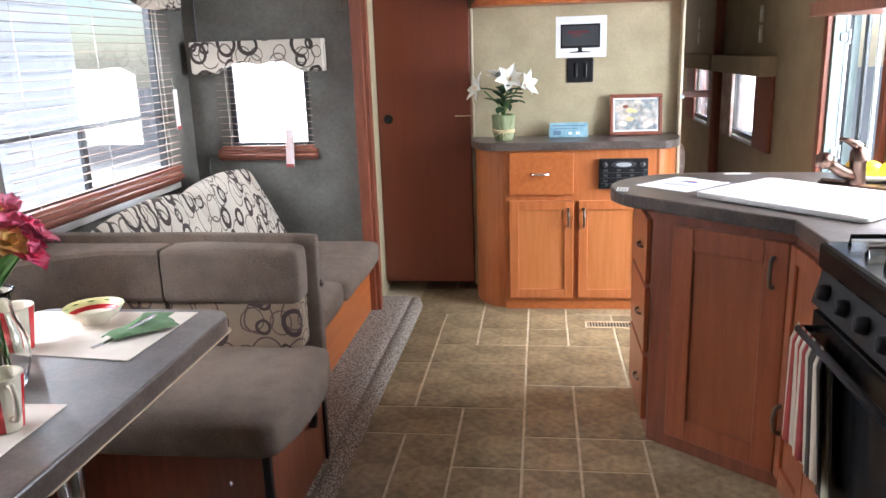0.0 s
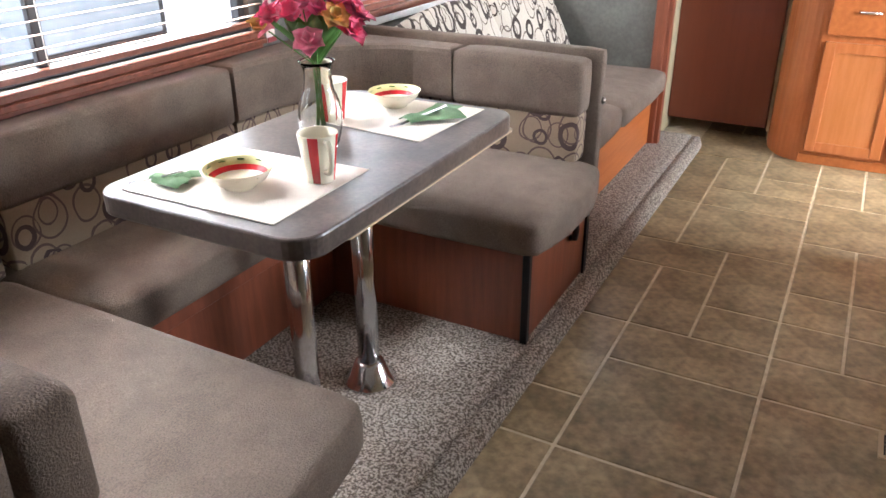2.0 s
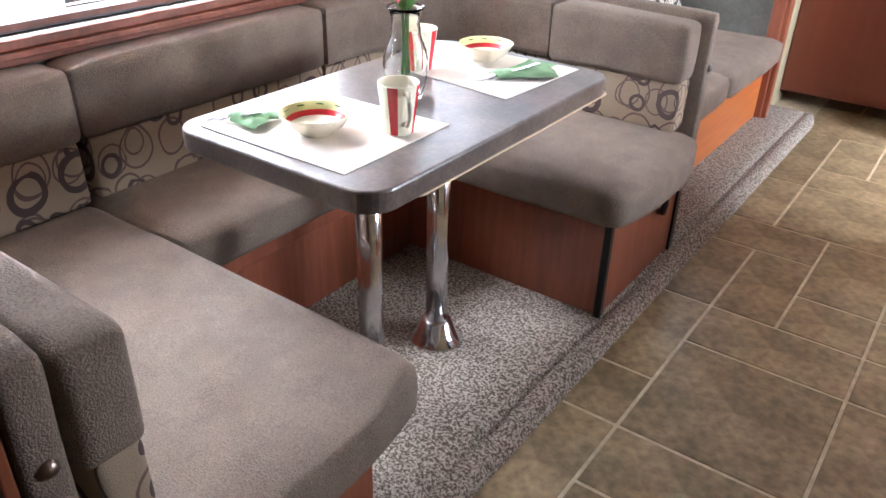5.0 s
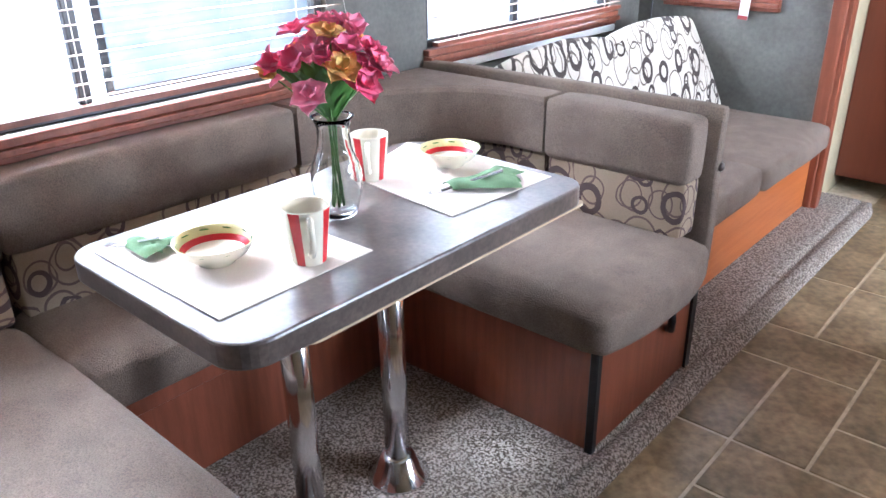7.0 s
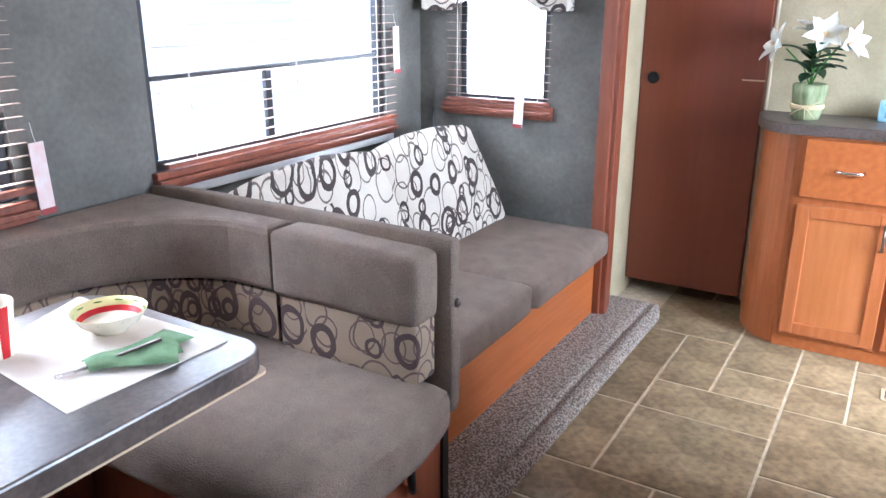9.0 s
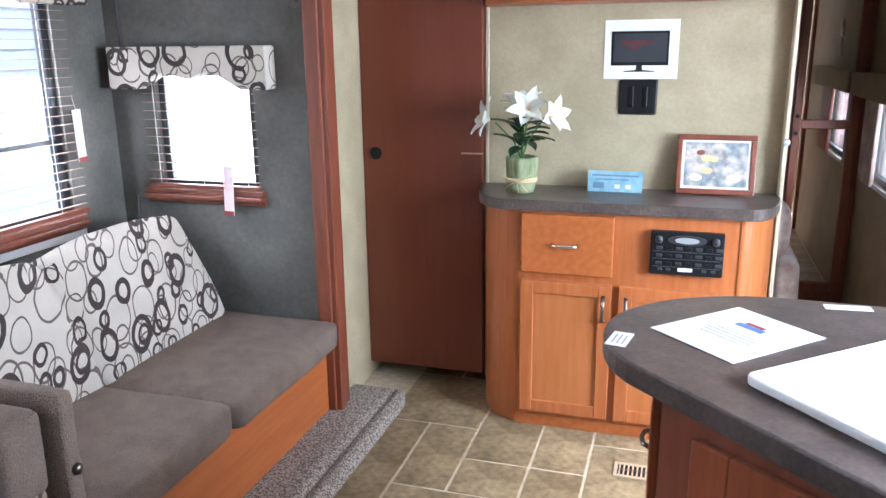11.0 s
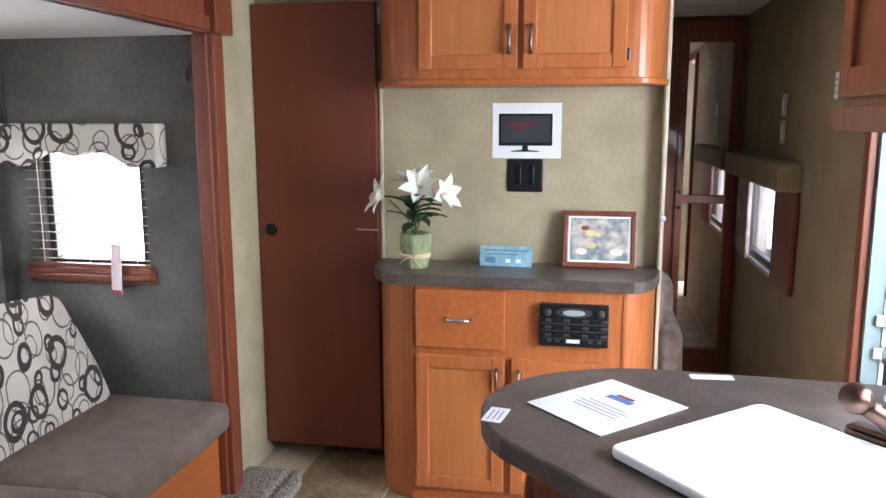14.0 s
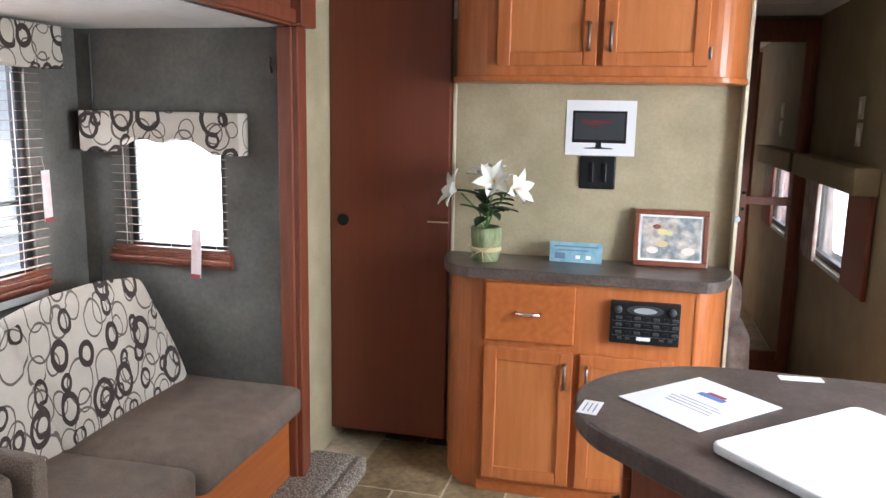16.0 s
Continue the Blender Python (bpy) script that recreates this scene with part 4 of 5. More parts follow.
for i in range(20):
    a = rnd.uniform(0, 6.28)
    m = Matrix.Translation(V0 + Vector((0.01 * math.cos(a), 0.01 * math.sin(a), rnd.uniform(0.16, 0.25)))) @ Matrix.Rotation(a, 4, "Z") @ Matrix.Rotation(radians(rnd.uniform(-50, -5)), 4, "Y")
    bm = bmesh.new()
    petal(bm, m, rnd.uniform(0.075, 0.115), 0.050, -0.5)
    part("leaf", bm, M["dark_green"], lil, smooth=True)

# ---- sofa ----
sofa = thing("sofa", (-1.0, 3.65, SEAT_FLOOR), "built-in taupe sofa on an orange maple base", "sofa")
part("base", cube(-1.49, -0.607, 2.975, 4.392, SEAT_FLOOR, 0.33, 0.003, 1), M["wood_flat"], sofa, "orange maple base panel")
part("seat_cushion", cushion(-1.46, -0.548, 2.972, 3.668, 0.315, 0.432, 0.035, 0.012, 1), M["taupe"], sofa, smooth=True)
part("seat_cushion", cushion(-1.46, -0.542, 3.672, 4.388, 0.315, 0.432, 0.035, 0.012, 2), M["taupe"], sofa, smooth=True)


def pillow(y0, y1, seed):
    m = pose(-0.975, 0, 0.428, 0, -27, 0)
    bm = cushion(-0.14, 0.0, y0, y1, 0.0, 0.445, 0.036, 0.040, seed, m)
    return tagged(part("back_pillow", bm, M["rings"], smooth=True), "plump cream back cushion printed with brown rings on the sofa", "pillow", "sofa back pillows")


pillow(2.985, 3.66, 4)
pillow(3.665, 4.335, 9)

# ---- dinette ----
din = thing("dinette_bench", (-1.0, 2.6, SEAT_FLOOR), "built-in U-shaped taupe dinette bench on cherry panels", "bench")
part("base_panel", cube(-1.49, -0.437, 2.372, 2.90, SEAT_FLOOR, 0.345, 0.003, 1), M["red_wood"], din, "cherry panel under the seat")
part("edge_strip", cube(-0.450, -0.428, 2.362, 2.385, SEAT_FLOOR, 0.345, 0.003, 1), M["black"], din, "black edge strip")
part("base_panel", cube(-1.49, -1.115, 1.40, 2.371, SEAT_FLOOR, 0.345, 0.003, 1), M["red_wood"], din)
part("base_panel", cube(-1.49, -0.437, 0.90, 1.399, SEAT_FLOOR, 0.345, 0.003, 1), M["red_wood"], din)
part("base_rail", cube(-1.116, -1.100, 1.40, 2.371, 0.285, 0.345, 0.003, 1), M["red_wood"], din)
part("seat_cushion", cushion(-1.38, -0.396, 2.315, 2.872, 0.345, 0.462, 0.034, 0.010, 11, bow=0.035), M["taupe"], din, smooth=True)
part("seat_cushion", cushion(-1.46, -1.045, 1.485, 2.315, 0.345, 0.462, 0.035, 0.010, 12), M["taupe"], din, smooth=True)
part("seat_cushion", cushion(-1.40, -0.392, 0.915, 1.485, 0.345, 0.462, 0.034, 0.012, 13, bow=0.04), M["taupe"], din, smooth=True)
pull = part("strap_pull", tube([(-0.434, 2.735, 0.325), (-0.418, 2.715, 0.32), (-0.410, 2.705, 0.285), (-0.416, 2.718, 0.25), (-0.434, 2.735, 0.24)], 0.011, 8), M["black"], din, "black loop pull", True)
part("trim_strip", cube(-0.436, -0.428, 2.874, 2.90, SEAT_FLOOR, 0.42), M["black"], din, "thin dark edge")


def back_block(x0, x1, y0, y1, seed, gap=True):
    part("back_cushion", cushion(x0, x1, y0, y1, 0.608, 0.784, 0.020, 0.008, seed), M["taupe"], din, smooth=True)
    part("back_band", cushion(x0 + 0.008, x1 - 0.004, y0 + 0.012, y1 - 0.008, 0.455, 0.615, 0.014, 0.004, seed + 1), M["rings_shaded"], din, "ring-print band under the cushion, its tan darkened for shade", smooth=True)


back_block(-0.905, -0.462, 2.805, 2.915, 21)
back_block(-1.00, -0.438, 0.905, 0.998, 31)
back_block(-1.495, -1.375, 1.492, 2.285, 41)
back_block(-1.495, -1.375, 0.99, 1.484, 45)


def corner_cushion(z0, z1, inset, mat, name, label="", seed=0.0):
    """The curved cushion that fills the corner between the wall and the sofa's side."""
    inner = [(-1.375 + inset * -1, 2.292)] + arc(-0.99, 2.42, 0.385 + inset, 180, 100, 12, ry=0.40 + inset) + [(-0.912, 2.815 + inset)]
    outer = [(-0.912, 2.915), (-1.495, 2.915), (-1.495, 2.292)]
    bm = prism(inner + outer, z0, z1, 0.018)
    part(name, bm, mat, din, label)


corner_cushion(0.608, 0.785, 0.0, M["taupe"], "corner_cushion")
corner_cushion(0.455, 0.607, 0.012, M["rings_shaded"], "corner_band", "ring-print band under the cushion, its tan darkened for shade")
# upholstered boards behind the benches
bm = cushion(-1.495, -0.432, 2.920, 2.968, 0.34, 0.806, 0.016, 0.002, 51)
part("back_board", bm, M["taupe"], din, "upholstered dividing board", True)
part("back_board", cushion(-1.495, -0.440, 0.842, 0.902, 0.34, 0.802, 0.016, 0.002, 53), M["taupe"], din, "upholstered end board", True)
part("board_panel", cube(-1.49, -0.450, 0.826, 0.842, SEAT_FLOOR, 0.775, 0.003), M["red_wood"], din, "cherry back panel")
for p, rx in (((-0.428, 2.945, 0.64), 90), ((-0.438, 0.872, 0.655), 90), ((-0.58, 0.872, 0.802), 0), ((-0.88, 0.872, 0.802), 0)):
    m = Matrix.Translation(p) @ (Matrix.Rotation(radians(90), 4, "Y") if rx else Matrix.Identity(4))
    part("button", solid_lathe([(0.013, -0.003), (0.012, 0.002), (0.007, 0.006), (0.002, 0.0075)], 16, m=m), M["pewter"], din, "dark metal button", True)

# ---- table and what stands on it ----
TZ = 0.742
tab = thing("dinette_table", (-0.76, 1.92, SEAT_FLOOR), "rounded dark grey-brown laminate table on two chrome posts", "table")
part("tabletop", prism(round_rect(-1.018, -0.487, 1.472, 2.378, 0.065, 8), TZ - 0.044, TZ, 0.005), M["laminate"], tab)
part("edge_band", prism(round_rect(-1.013, -0.492, 1.60, 2.372, 0.02, 4), TZ - 0.050, TZ - 0.0445), M["beige"], tab, "beige underside edge")
for y in (1.75, 2.01):
    leg = part("post", tube([(-0.745, y, 0.06), (-0.745, y, TZ - 0.05)], 0.029, 24), M["chrome"], tab, "chrome post", True)
    part("foot_flange", solid_lathe([(0.075, 0), (0.074, 0.006), (0.055, 0.022), (0.040, 0.060), (0.031, 0.066)], 28, at=(-0.745, y, SEAT_FLOOR)), M["chrome"], leg, "flared chrome floor flange", True)
    part("top_socket", solid_lathe([(0.034, 0), (0.036, 0.03), (0.06, 0.034)], 24, at=(-0.745, y, TZ - 0.086)), M["chrome"], leg, "", True)


def placemat(pts):
    bm = prism(pts, TZ + 0.0008, TZ + 0.0026)
    return tagged(part("placemat", bm, M["mat"]), "cream woven placemat on the table", "placemat", "placemats")


placemat([(-0.962, 1.508), (-0.586, 1.512), (-0.590, 1.828), (-0.990, 1.812)])
placemat([(-0.905, 2.070), (-0.586, 2.034), (-0.570, 2.348), (-1.000, 2.340)])


def bowl(x, y):
    z = TZ + 0.003
    th = thing("bowl", (x, y, z), "cream bowl with red band and painted yellow-green rim", "bowl", "table bowls")
    part("shell", lathe([(0.0005, 0.002), (0.036, 0.0), (0.038, 0.005), (0.062, 0.022), (0.077, 0.046), (0.079, 0.050)], 40, m=pose(x, y, z) @ Matrix.Diagonal((0.88, 0.88, 0.84, 1))), M["ceramic"], th, smooth=True)
    part("rim", lathe([(0.079, 0.050), (0.076, 0.0495), (0.066, 0.032)], 40, m=pose(x, y, z) @ Matrix.Diagonal((0.88, 0.88, 0.84, 1))), M["yellow"], th, "yellow painted inner rim", True)
    part("red_band", lathe([(0.066, 0.032), (0.058, 0.0205)], 40, m=pose(x, y, z) @ Matrix.Diagonal((0.88, 0.88, 0.84, 1))), M["red"], th, "red painted band", True)
    part("inside", lathe([(0.058, 0.0205), (0.035, 0.010), (0.0005, 0.009)], 40, m=pose(x, y, z) @ Matrix.Diagonal((0.88, 0.88, 0.84, 1))), M["ceramic"], th, "cream bowl bottom", True)
    for k in range(10):
        a = k * 0.628 + 0.2
        bm = bmesh.new()
        petal(bm, Matrix.Translation((x + 0.0612 * math.cos(a), y + 0.0612 * math.sin(a), z + 0.0350)) @ Matrix.Rotation(a + 1.57, 4, "Z") @ Matrix.Rotation(radians(52), 4, "X"), 0.018, 0.0065, 0.0)
        part("painted_leaf", bm, M["leaf"], th, "painted green leaf")


bowl(-0.762, 1.626)
bowl(-0.795, 2.268)


def mug(x, y, turn):
    z = TZ + 0.003
    th = thing("mug", (x, y, z), "tapered cream mug with broad red stripes and a loop handle", "mug", "table mugs")
    prof_r = lambda f: 0.029 + 0.012 * f
    seg = 48
    H = 0.099
    for nm, mt, sel in (("body", "ceramic", 0), ("stripe", "red", 1)):
        bm = bmesh.new()
        for i in range(seg):
            st = (i // 4) % 3 == 0
            if st != bool(sel):
                continue
            for j in range(6):
                q = []
                for di, dj in ((0, 0), (1, 0), (1, 1), (0, 1)):
                    a = 2 * math.pi * (i + di) / seg + turn
                    f = (j + dj) / 6
                    r = prof_r(f)
                    q.append(bm.verts.new((x + r * math.cos(a), y + r * math.sin(a), z + 0.002 + f * (H - 0.002))))
                bm.faces.new(q)
        bmesh.ops.remove_doubles(bm, verts=bm.verts, dist=1e-5)
        part(nm, bm, M[mt], th, "red stripe" if sel else "", True)
    part("lining", lathe([(0.0410, H), (0.0400, H + 0.002), (0.0380, H), (0.027, 0.008), (0.0005, 0.007)], 40, at=(x, y, z)), M["ceramic"], th, "cream lining", True)
    part("foot", solid_lathe([(0.027, 0), (0.029, 0.003)], 32, at=(x, y, z)), M["ceramic"], th, "", True)
    pts = [(0.036, 0, 0.088), (0.054, 0, 0.092), (0.066, 0, 0.075), (0.064, 0, 0.048), (0.050, 0, 0.030), (0.033, 0, 0.026)]
    bm = tube([Matrix.Translation((x, y, z)) @ Matrix.Rotation(turn + 0.9, 4, "Z") @ Vector(p) for p in pts], 0.0055, 8)
    part("handle", bm, M["ceramic"], th, "loop handle", True)


mug(-0.642, 1.730, -1.45)
mug(-0.868, 2.09, -1.75)

vase = thing("flower_vase", (-0.765, 1.905, TZ), "clear ribbed glass vase of artificial pink flowers", "flowers")
V1 = Vector((-0.765, 1.905, TZ + 0.001))
ribs = [(0.030, 0), (0.036, 0.004)]
for i in range(22):
    f = i / 21
    r = 0.037 + 0.012 * math.sin(math.pi * min(1, f * 1.25)) - 0.007 * max(0, f - 0.55) / 0.45
    ribs.append((r + 0.0012 * (i % 2), 0.010 + f * 0.155))
ribs += [(0.031, 0.175), (0.036, 0.190), (0.041, 0.196), (0.038, 0.196), (0.028, 0.176)]
ribs += [(r - 0.0035, zz) for r, zz in reversed(ribs[2:24])] + [(0.0005, 0.010)]
part("glass_vase", lathe([(0.0005, 0)] + ribs, 36, at=V1), M["vase_glass"], vase, "clear ribbed glass", True)
rnd = random.Random(11)
for i in range(36):
    a = i * 2.399
    rr = 0.105 * math.sqrt((i + 0.5) / 36)
    hz = 0.345 - 0.095 * (rr / 0.105) ** 2 + rnd.uniform(-0.018, 0.022)
    c = V1 + Vector((rr * math.cos(a), rr * math.sin(a), hz))
    d = Vector((rr * 7 * math.cos(a), rr * 7 * math.sin(a), 0.75)).normalized()
    q = d.to_track_quat("Z", "Y").to_matrix().to_4x4()
    bm = bmesh.new()
    bud = i % 5 == 3
    n = 5 if bud else 6
    for k in range(n):
        petal(bm, Matrix.Translation(c) @ q @ Matrix.Rotation(k * 2 * math.pi / n + i, 4, "Z") @ Matrix.Rotation(radians((-78 if bud else -38) + rnd.uniform(-14, 14)), 4, "Y"), rnd.uniform(0.032, 0.043), 0.038, -0.4, 0.001)
    if not bud:
        for k in range(4):
            petal(bm, Matrix.Translation(c) @ q @ Matrix.Rotation(k * 1.57 + 0.5, 4, "Z") @ Matrix.Rotation(radians(-66), 4, "Y"), 0.028, 0.022, -0.2, 0.001)
    kind = ("pink", "light_pink", "pink", "light_pink", "pink", "petal_yellow", "pink")[i % 7]
    part("bloom", bm, M[kind], vase, "yellow bloom" if kind == "petal_yellow" else "pink bloom", True)
    if i % 3 == 0:
        part("stem", tube([V1 + Vector((0.012 * math.cos(a + 2), 0.012 * math.sin(a + 2), 0.02)), V1 + Vector((0.008 * math.cos(a), 0.008 * math.sin(a), 0.19)), c - d * 0.01], 0.0018, 5), M["leaf"], vase, "green stem", True)
for i in range(14):
    a = i * 0.45 + rnd.uniform(-0.1, 0.1)
    m = Matrix.Translation(V1 + Vector((0.012 * math.cos(a), 0.012 * math.sin(a), 0.195))) @ Matrix.Rotation(a, 4, "Z") @ Matrix.Rotation(radians(rnd.uniform(-72, -48)), 4, "Y")
    bm = bmesh.new()
    petal(bm, m, rnd.uniform(0.10, 0.13), 0.05, -0.12)
    part("leaf", bm, M["leaf"], vase, smooth=True)


def napkin(x, y, turn, long):
    z = TZ + 0.003
    m = Matrix.Translation((x, y, z)) @ Matrix.Rotation(radians(turn), 4, "Z")
    th = thing("green_napkin", (x, y, z), "crumpled green cloth napkin with a fork on a placemat", "napkin", "napkins")
    for k, (dx, dy, a, s) in enumerate(((0, 0.008, 8, 1), (0.01, -0.016, -10, 0.85), (long * 0.35, 0.018, 32, 0.6))):
        bm = bmesh.new()
        n = 8
        rows = []
        for i in range(n + 1):
            f = i / n
            wv = (0.016 + 0.02 * f * s) * max(0.8, long / 0.105)
            rows.append([bm.verts.new(m @ Matrix.Translation((dx, dy, 0.004 + k * 0.003)) @ Matrix.Rotation(radians(a), 4, "Z") @ Vector((-long / 2 * s + long * s * f, wv * math.cos(g), 0.002 + 0.014 * s * max(0, math.sin(g)) * (0.6 + 0.4 * math.sin(f * 9 + k))))) for g in [math.pi * j / 7 for j in range(8)]])
        for p, q in zip(rows, rows[1:]):
            for j in range(7):
                bm.faces.new((p[j], p[j + 1], q[j + 1], q[j]))
        part("fold", bm, M["napkin"], th, smooth=True)
    bm = tube([m @ Vector((-long * 0.62, -0.012, 0.004)), m @ Vector((-long * 0.2, -0.008, 0.014)), m @ Vector((long * 0.35, 0.004, 0.024))], [0.004, 0.003, 0.0045], 6)
    for t in (-0.006, 0, 0.006):
        tube([m @ Vector((-long * 0.62, -0.012 + t, 0.004)), m @ Vector((-long * 0.62 - 0.03, -0.014 + t, 0.003))], 0.0012, 4, bm)
    part("fork", bm, M["chrome"], th, "steel fork")


napkin(-0.655, 2.205, 62, 0.15)
napkin(-0.900, 1.575, 20, 0.085)

# ---- kitchen peninsula ----
CZ = 0.868
isl = thing("kitchen_peninsula", (1.1, 3.2, 0), "cherry-stained kitchen peninsula with angled door and side drawers", "cabinet")
body = [(0.650, 3.60), (0.650, 3.165), (1.010, 2.868), (1.010, 2.60), (1.545, 2.60), (1.545, 3.60)]
part("body", prism(body, 0.0, CZ - 0.045), M["red_wood"], isl)
ang = math.degrees(math.atan2(2.868 - 3.165, 1.010 - 0.650))
ln = math.hypot(0.36, 0.297)
face = pose(0.650, 3.165, 0, 0, 0, ang)
island_wood = material("cherry_cabinet", (0.30, 0.082, 0.030), 0.4, second=(0.23, 0.058, 0.021), scale=5, fine=0.1, fine_scale=60, bump=0.05, stretch=GRAIN, coat=0.2)
island_panel = material("cherry_panel", (0.29, 0.085, 0.030), 0.4, second=(0.24, 0.066, 0.023), scale=5, fine=0.1, fine_scale=60, bump=0.05, stretch=GRAIN, coat=0.2)
shaker(isl, face @ Matrix.Translation((0.080, -0.001, 0.055)), ln - 0.09, 0.735, island_wood, island_panel, 0.075, (ln - 0.10 - 0.035, 0.64))
for z0, z1 in ((0.06, 0.30), (0.315, 0.55), (0.565, 0.79)):
    d = part("drawer", cube(0.631, 0.649, 3.19, 3.57, z0, z1, 0.004), island_wood, isl)
    bm = tube([(0, 0, -0.035), (0, -0.012, -0.025), (0, -0.016, 0), (0, -0.012, 0.025), (0, 0, 0.035)], 0.005, 8)
    bmesh.ops.transform(bm, matrix=pose(0.631, 3.30, (z0 + z1) / 2, 0, 0, -90) @ Matrix.Rotation(radians(90), 4, "Y"), verts=bm.verts)
    part("handle", bm, M["pewter"], d, "dark ring pull", True)
dd = shaker(isl, pose(1.009, 2.858, 0.055, 0, 0, -90), 0.25, 0.735, island_wood, island_panel, 0.05, (0.035, 0.2))
top_pts = arc(0.90, 3.38, 0.374, 90, 212, 18, ry=0.305) + [(0.985, 2.82), (0.985, 2.565), (1.546, 2.565), (1.546, 3.655), (1.30, 3.665), (1.05, 3.678)]
ctop = thing("peninsula_countertop", (1.1, 3.2, CZ - 0.044), "dark stone-look laminate peninsula top with a rounded end", "countertop")
part("slab", prism(top_pts, CZ - 0.044, CZ, 0.005), M["laminate"], ctop)

dirx, diry = Vector((0.66, -0.75)).normalized(), Vector((0.75, 0.66)).normalized()
cang = math.degrees(math.atan2(-0.75, 0.66))
cm = pose(0.775, 3.175, CZ + 0.0015, 0, 0, cang)
cover = thing("sink_cover", (1.1, 3.1, CZ), "white plastic sink cover lying on the peninsula", "sink cover")
bm = prism(round_rect(0, 0.56, 0, 0.415, 0.025, 5), 0, 0.017, 0.005)
bmesh.ops.transform(bm, matrix=cm, verts=bm.verts)
part("board", bm, M["white"], cover)
tap_m = cm @ Matrix.Translation((0.285, 0.455, 0))
tap = thing("kitchen_faucet", tap_m.translation, "brushed bronze kitchen faucet with ball spray head and lever", "faucet")


def tap_part(name, bm, mat=None, label="", smooth=True):
    bmesh.ops.transform(bm, matrix=tap_m, verts=bm.verts)
    return part(name, bm, mat or M["bronze"], tap, label, smooth)


tap_part("deck_plate", prism(round_rect(-0.125, 0.125, -0.03, 0.03, 0.028, 5), 0, 0.022, 0.008), smooth=False)
tap_part("body", solid_lathe([(0.030, 0.018), (0.027, 0.03), (0.025, 0.09), (0.027, 0.094), (0.027, 0.10), (0.026, 0.125), (0.018, 0.142), (0.006, 0.146)], 28))
tap_part("spout", tube([(-0.0, -0.005, 0.045), (-0.03, -0.035, 0.062), (-0.050, -0.056, 0.080), (-0.064, -0.070, 0.092)], [0.021, 0.021, 0.018, 0.016], 18))
tap_part("spray_head", solid_lathe([(0.008, -0.028), (0.019, -0.023), (0.027, -0.009), (0.028, 0.003), (0.024, 0.017), (0.012, 0.026)], 24, at=(-0.070, -0.076, 0.100)))
tap_part("lever", tube([(0.0, 0.0, 0.14), (-0.010, -0.011, 0.152), (-0.026, -0.028, 0.164), (-0.044, -0.046, 0.170)], [0.018, 0.014, 0.009, 0.006], 14))
tap_part("handle", cube(-0.105, -0.02, -0.032, -0.008, 0.022, 0.034, 0.005), M["bronze"], "flat bronze plate end", False)

sheet_m = pose(0.617, 3.404, CZ + 0.0012, 0, 0, 45)
sheet = thing("paper_sheet", (0.78, 3.42, CZ), "white printed information sheet on the peninsula", "paper")


def sheet_part(name, b, mat, label=""):
    bm = cube(*b)
    bmesh.ops.transform(bm, matrix=sheet_m, verts=bm.verts)
    part(name, bm, mat, sheet, label)


sheet_part("page", (0, 0.252, -0.212, 0, 0, 0.0012), M["paper"])
sheet_part("printed_logo", (0.180, 0.192, -0.125, -0.080, 0.0013, 0.0019), M["red_ink"], "red logo shape")
sheet_part("printed_logo", (0.160, 0.178, -0.135, -0.070, 0.0013, 0.0019), M["blue_print"], "blue logo shape")
for k, (u0, u1) in enumerate(((0.16, 0.06), (0.175, 0.045), (0.165, 0.05), (0.17, 0.055))):
    sheet_part("printed_line", (0.122 - k * 0.014, 0.1245 - k * 0.014, -u0, -u1, 0.0013, 0.0019), M["ink"])


def sticker(m, w, h, lines=True):
    th = thing("sticker", m.translation, "small white printed sticker", "sticker", "stickers")
    bm = cube(-w / 2, w / 2, -h / 2, h / 2, 0, 0.0012)
    bmesh.ops.transform(bm, matrix=m, verts=bm.verts)
    part("label_paper", bm, M["paper"], th)
    if lines:
        for k in range(3):
            bm = cube(-w * 0.35, w * 0.3, -h * 0.3 + k * h * 0.25, -h * 0.22 + k * h * 0.25, 0.0012, 0.0017)
            bmesh.ops.transform(bm, matrix=m, verts=bm.verts)
            part("printed_line", bm, M["ink"], th)


sticker(pose(0.562, 3.325, CZ + 0.0006, 0, 0, 80), 0.075, 0.040)
sticker(pose(1.020, 3.640, CZ + 0.0006, 0, 0, 4), 0.095, 0.030, False)

dish = thing("fruit_dish", (1.42, 3.45, CZ), "white dish with yellow lemons beside the faucet", "dish")
part("plate", lathe([(0.0005, 0.004), (0.05, 0.0), (0.085, 0.016), (0.10, 0.03), (0.095, 0.03), (0.05, 0.006), (0.0005, 0.006)], 32, at=(1.42, 3.45, CZ)), M["ceramic"], dish, smooth=True)
for dx, dy, dz in ((0, 0, 0.04), (0.055, -0.03, 0.04), (-0.03, 0.045, 0.042)):
    part("lemon", solid_lathe([(0.006, -0.042), (0.02, -0.034), (0.030, -0.015), (0.032, 0), (0.030, 0.015), (0.02, 0.034), (0.006, 0.042)], 20, m=pose(1.42 + dx, 3.45 + dy, CZ + dz, 80, 20, 40 + dx * 900)), M["lemon"], dish, "yellow lemon", True)

# ---- stove with its towel ----
SX, SY0, SY1 = 0.965, 1.95, 2.560
stove = thing("gas_stove", (1.25, 2.25, 0), "black gas range with knobs, grates and an oven handle", "stove")
part("oven_body", cube(SX + 0.02, 1.54, SY0, SY1, 0.27, 0.80, 0.004), M["black"], stove)
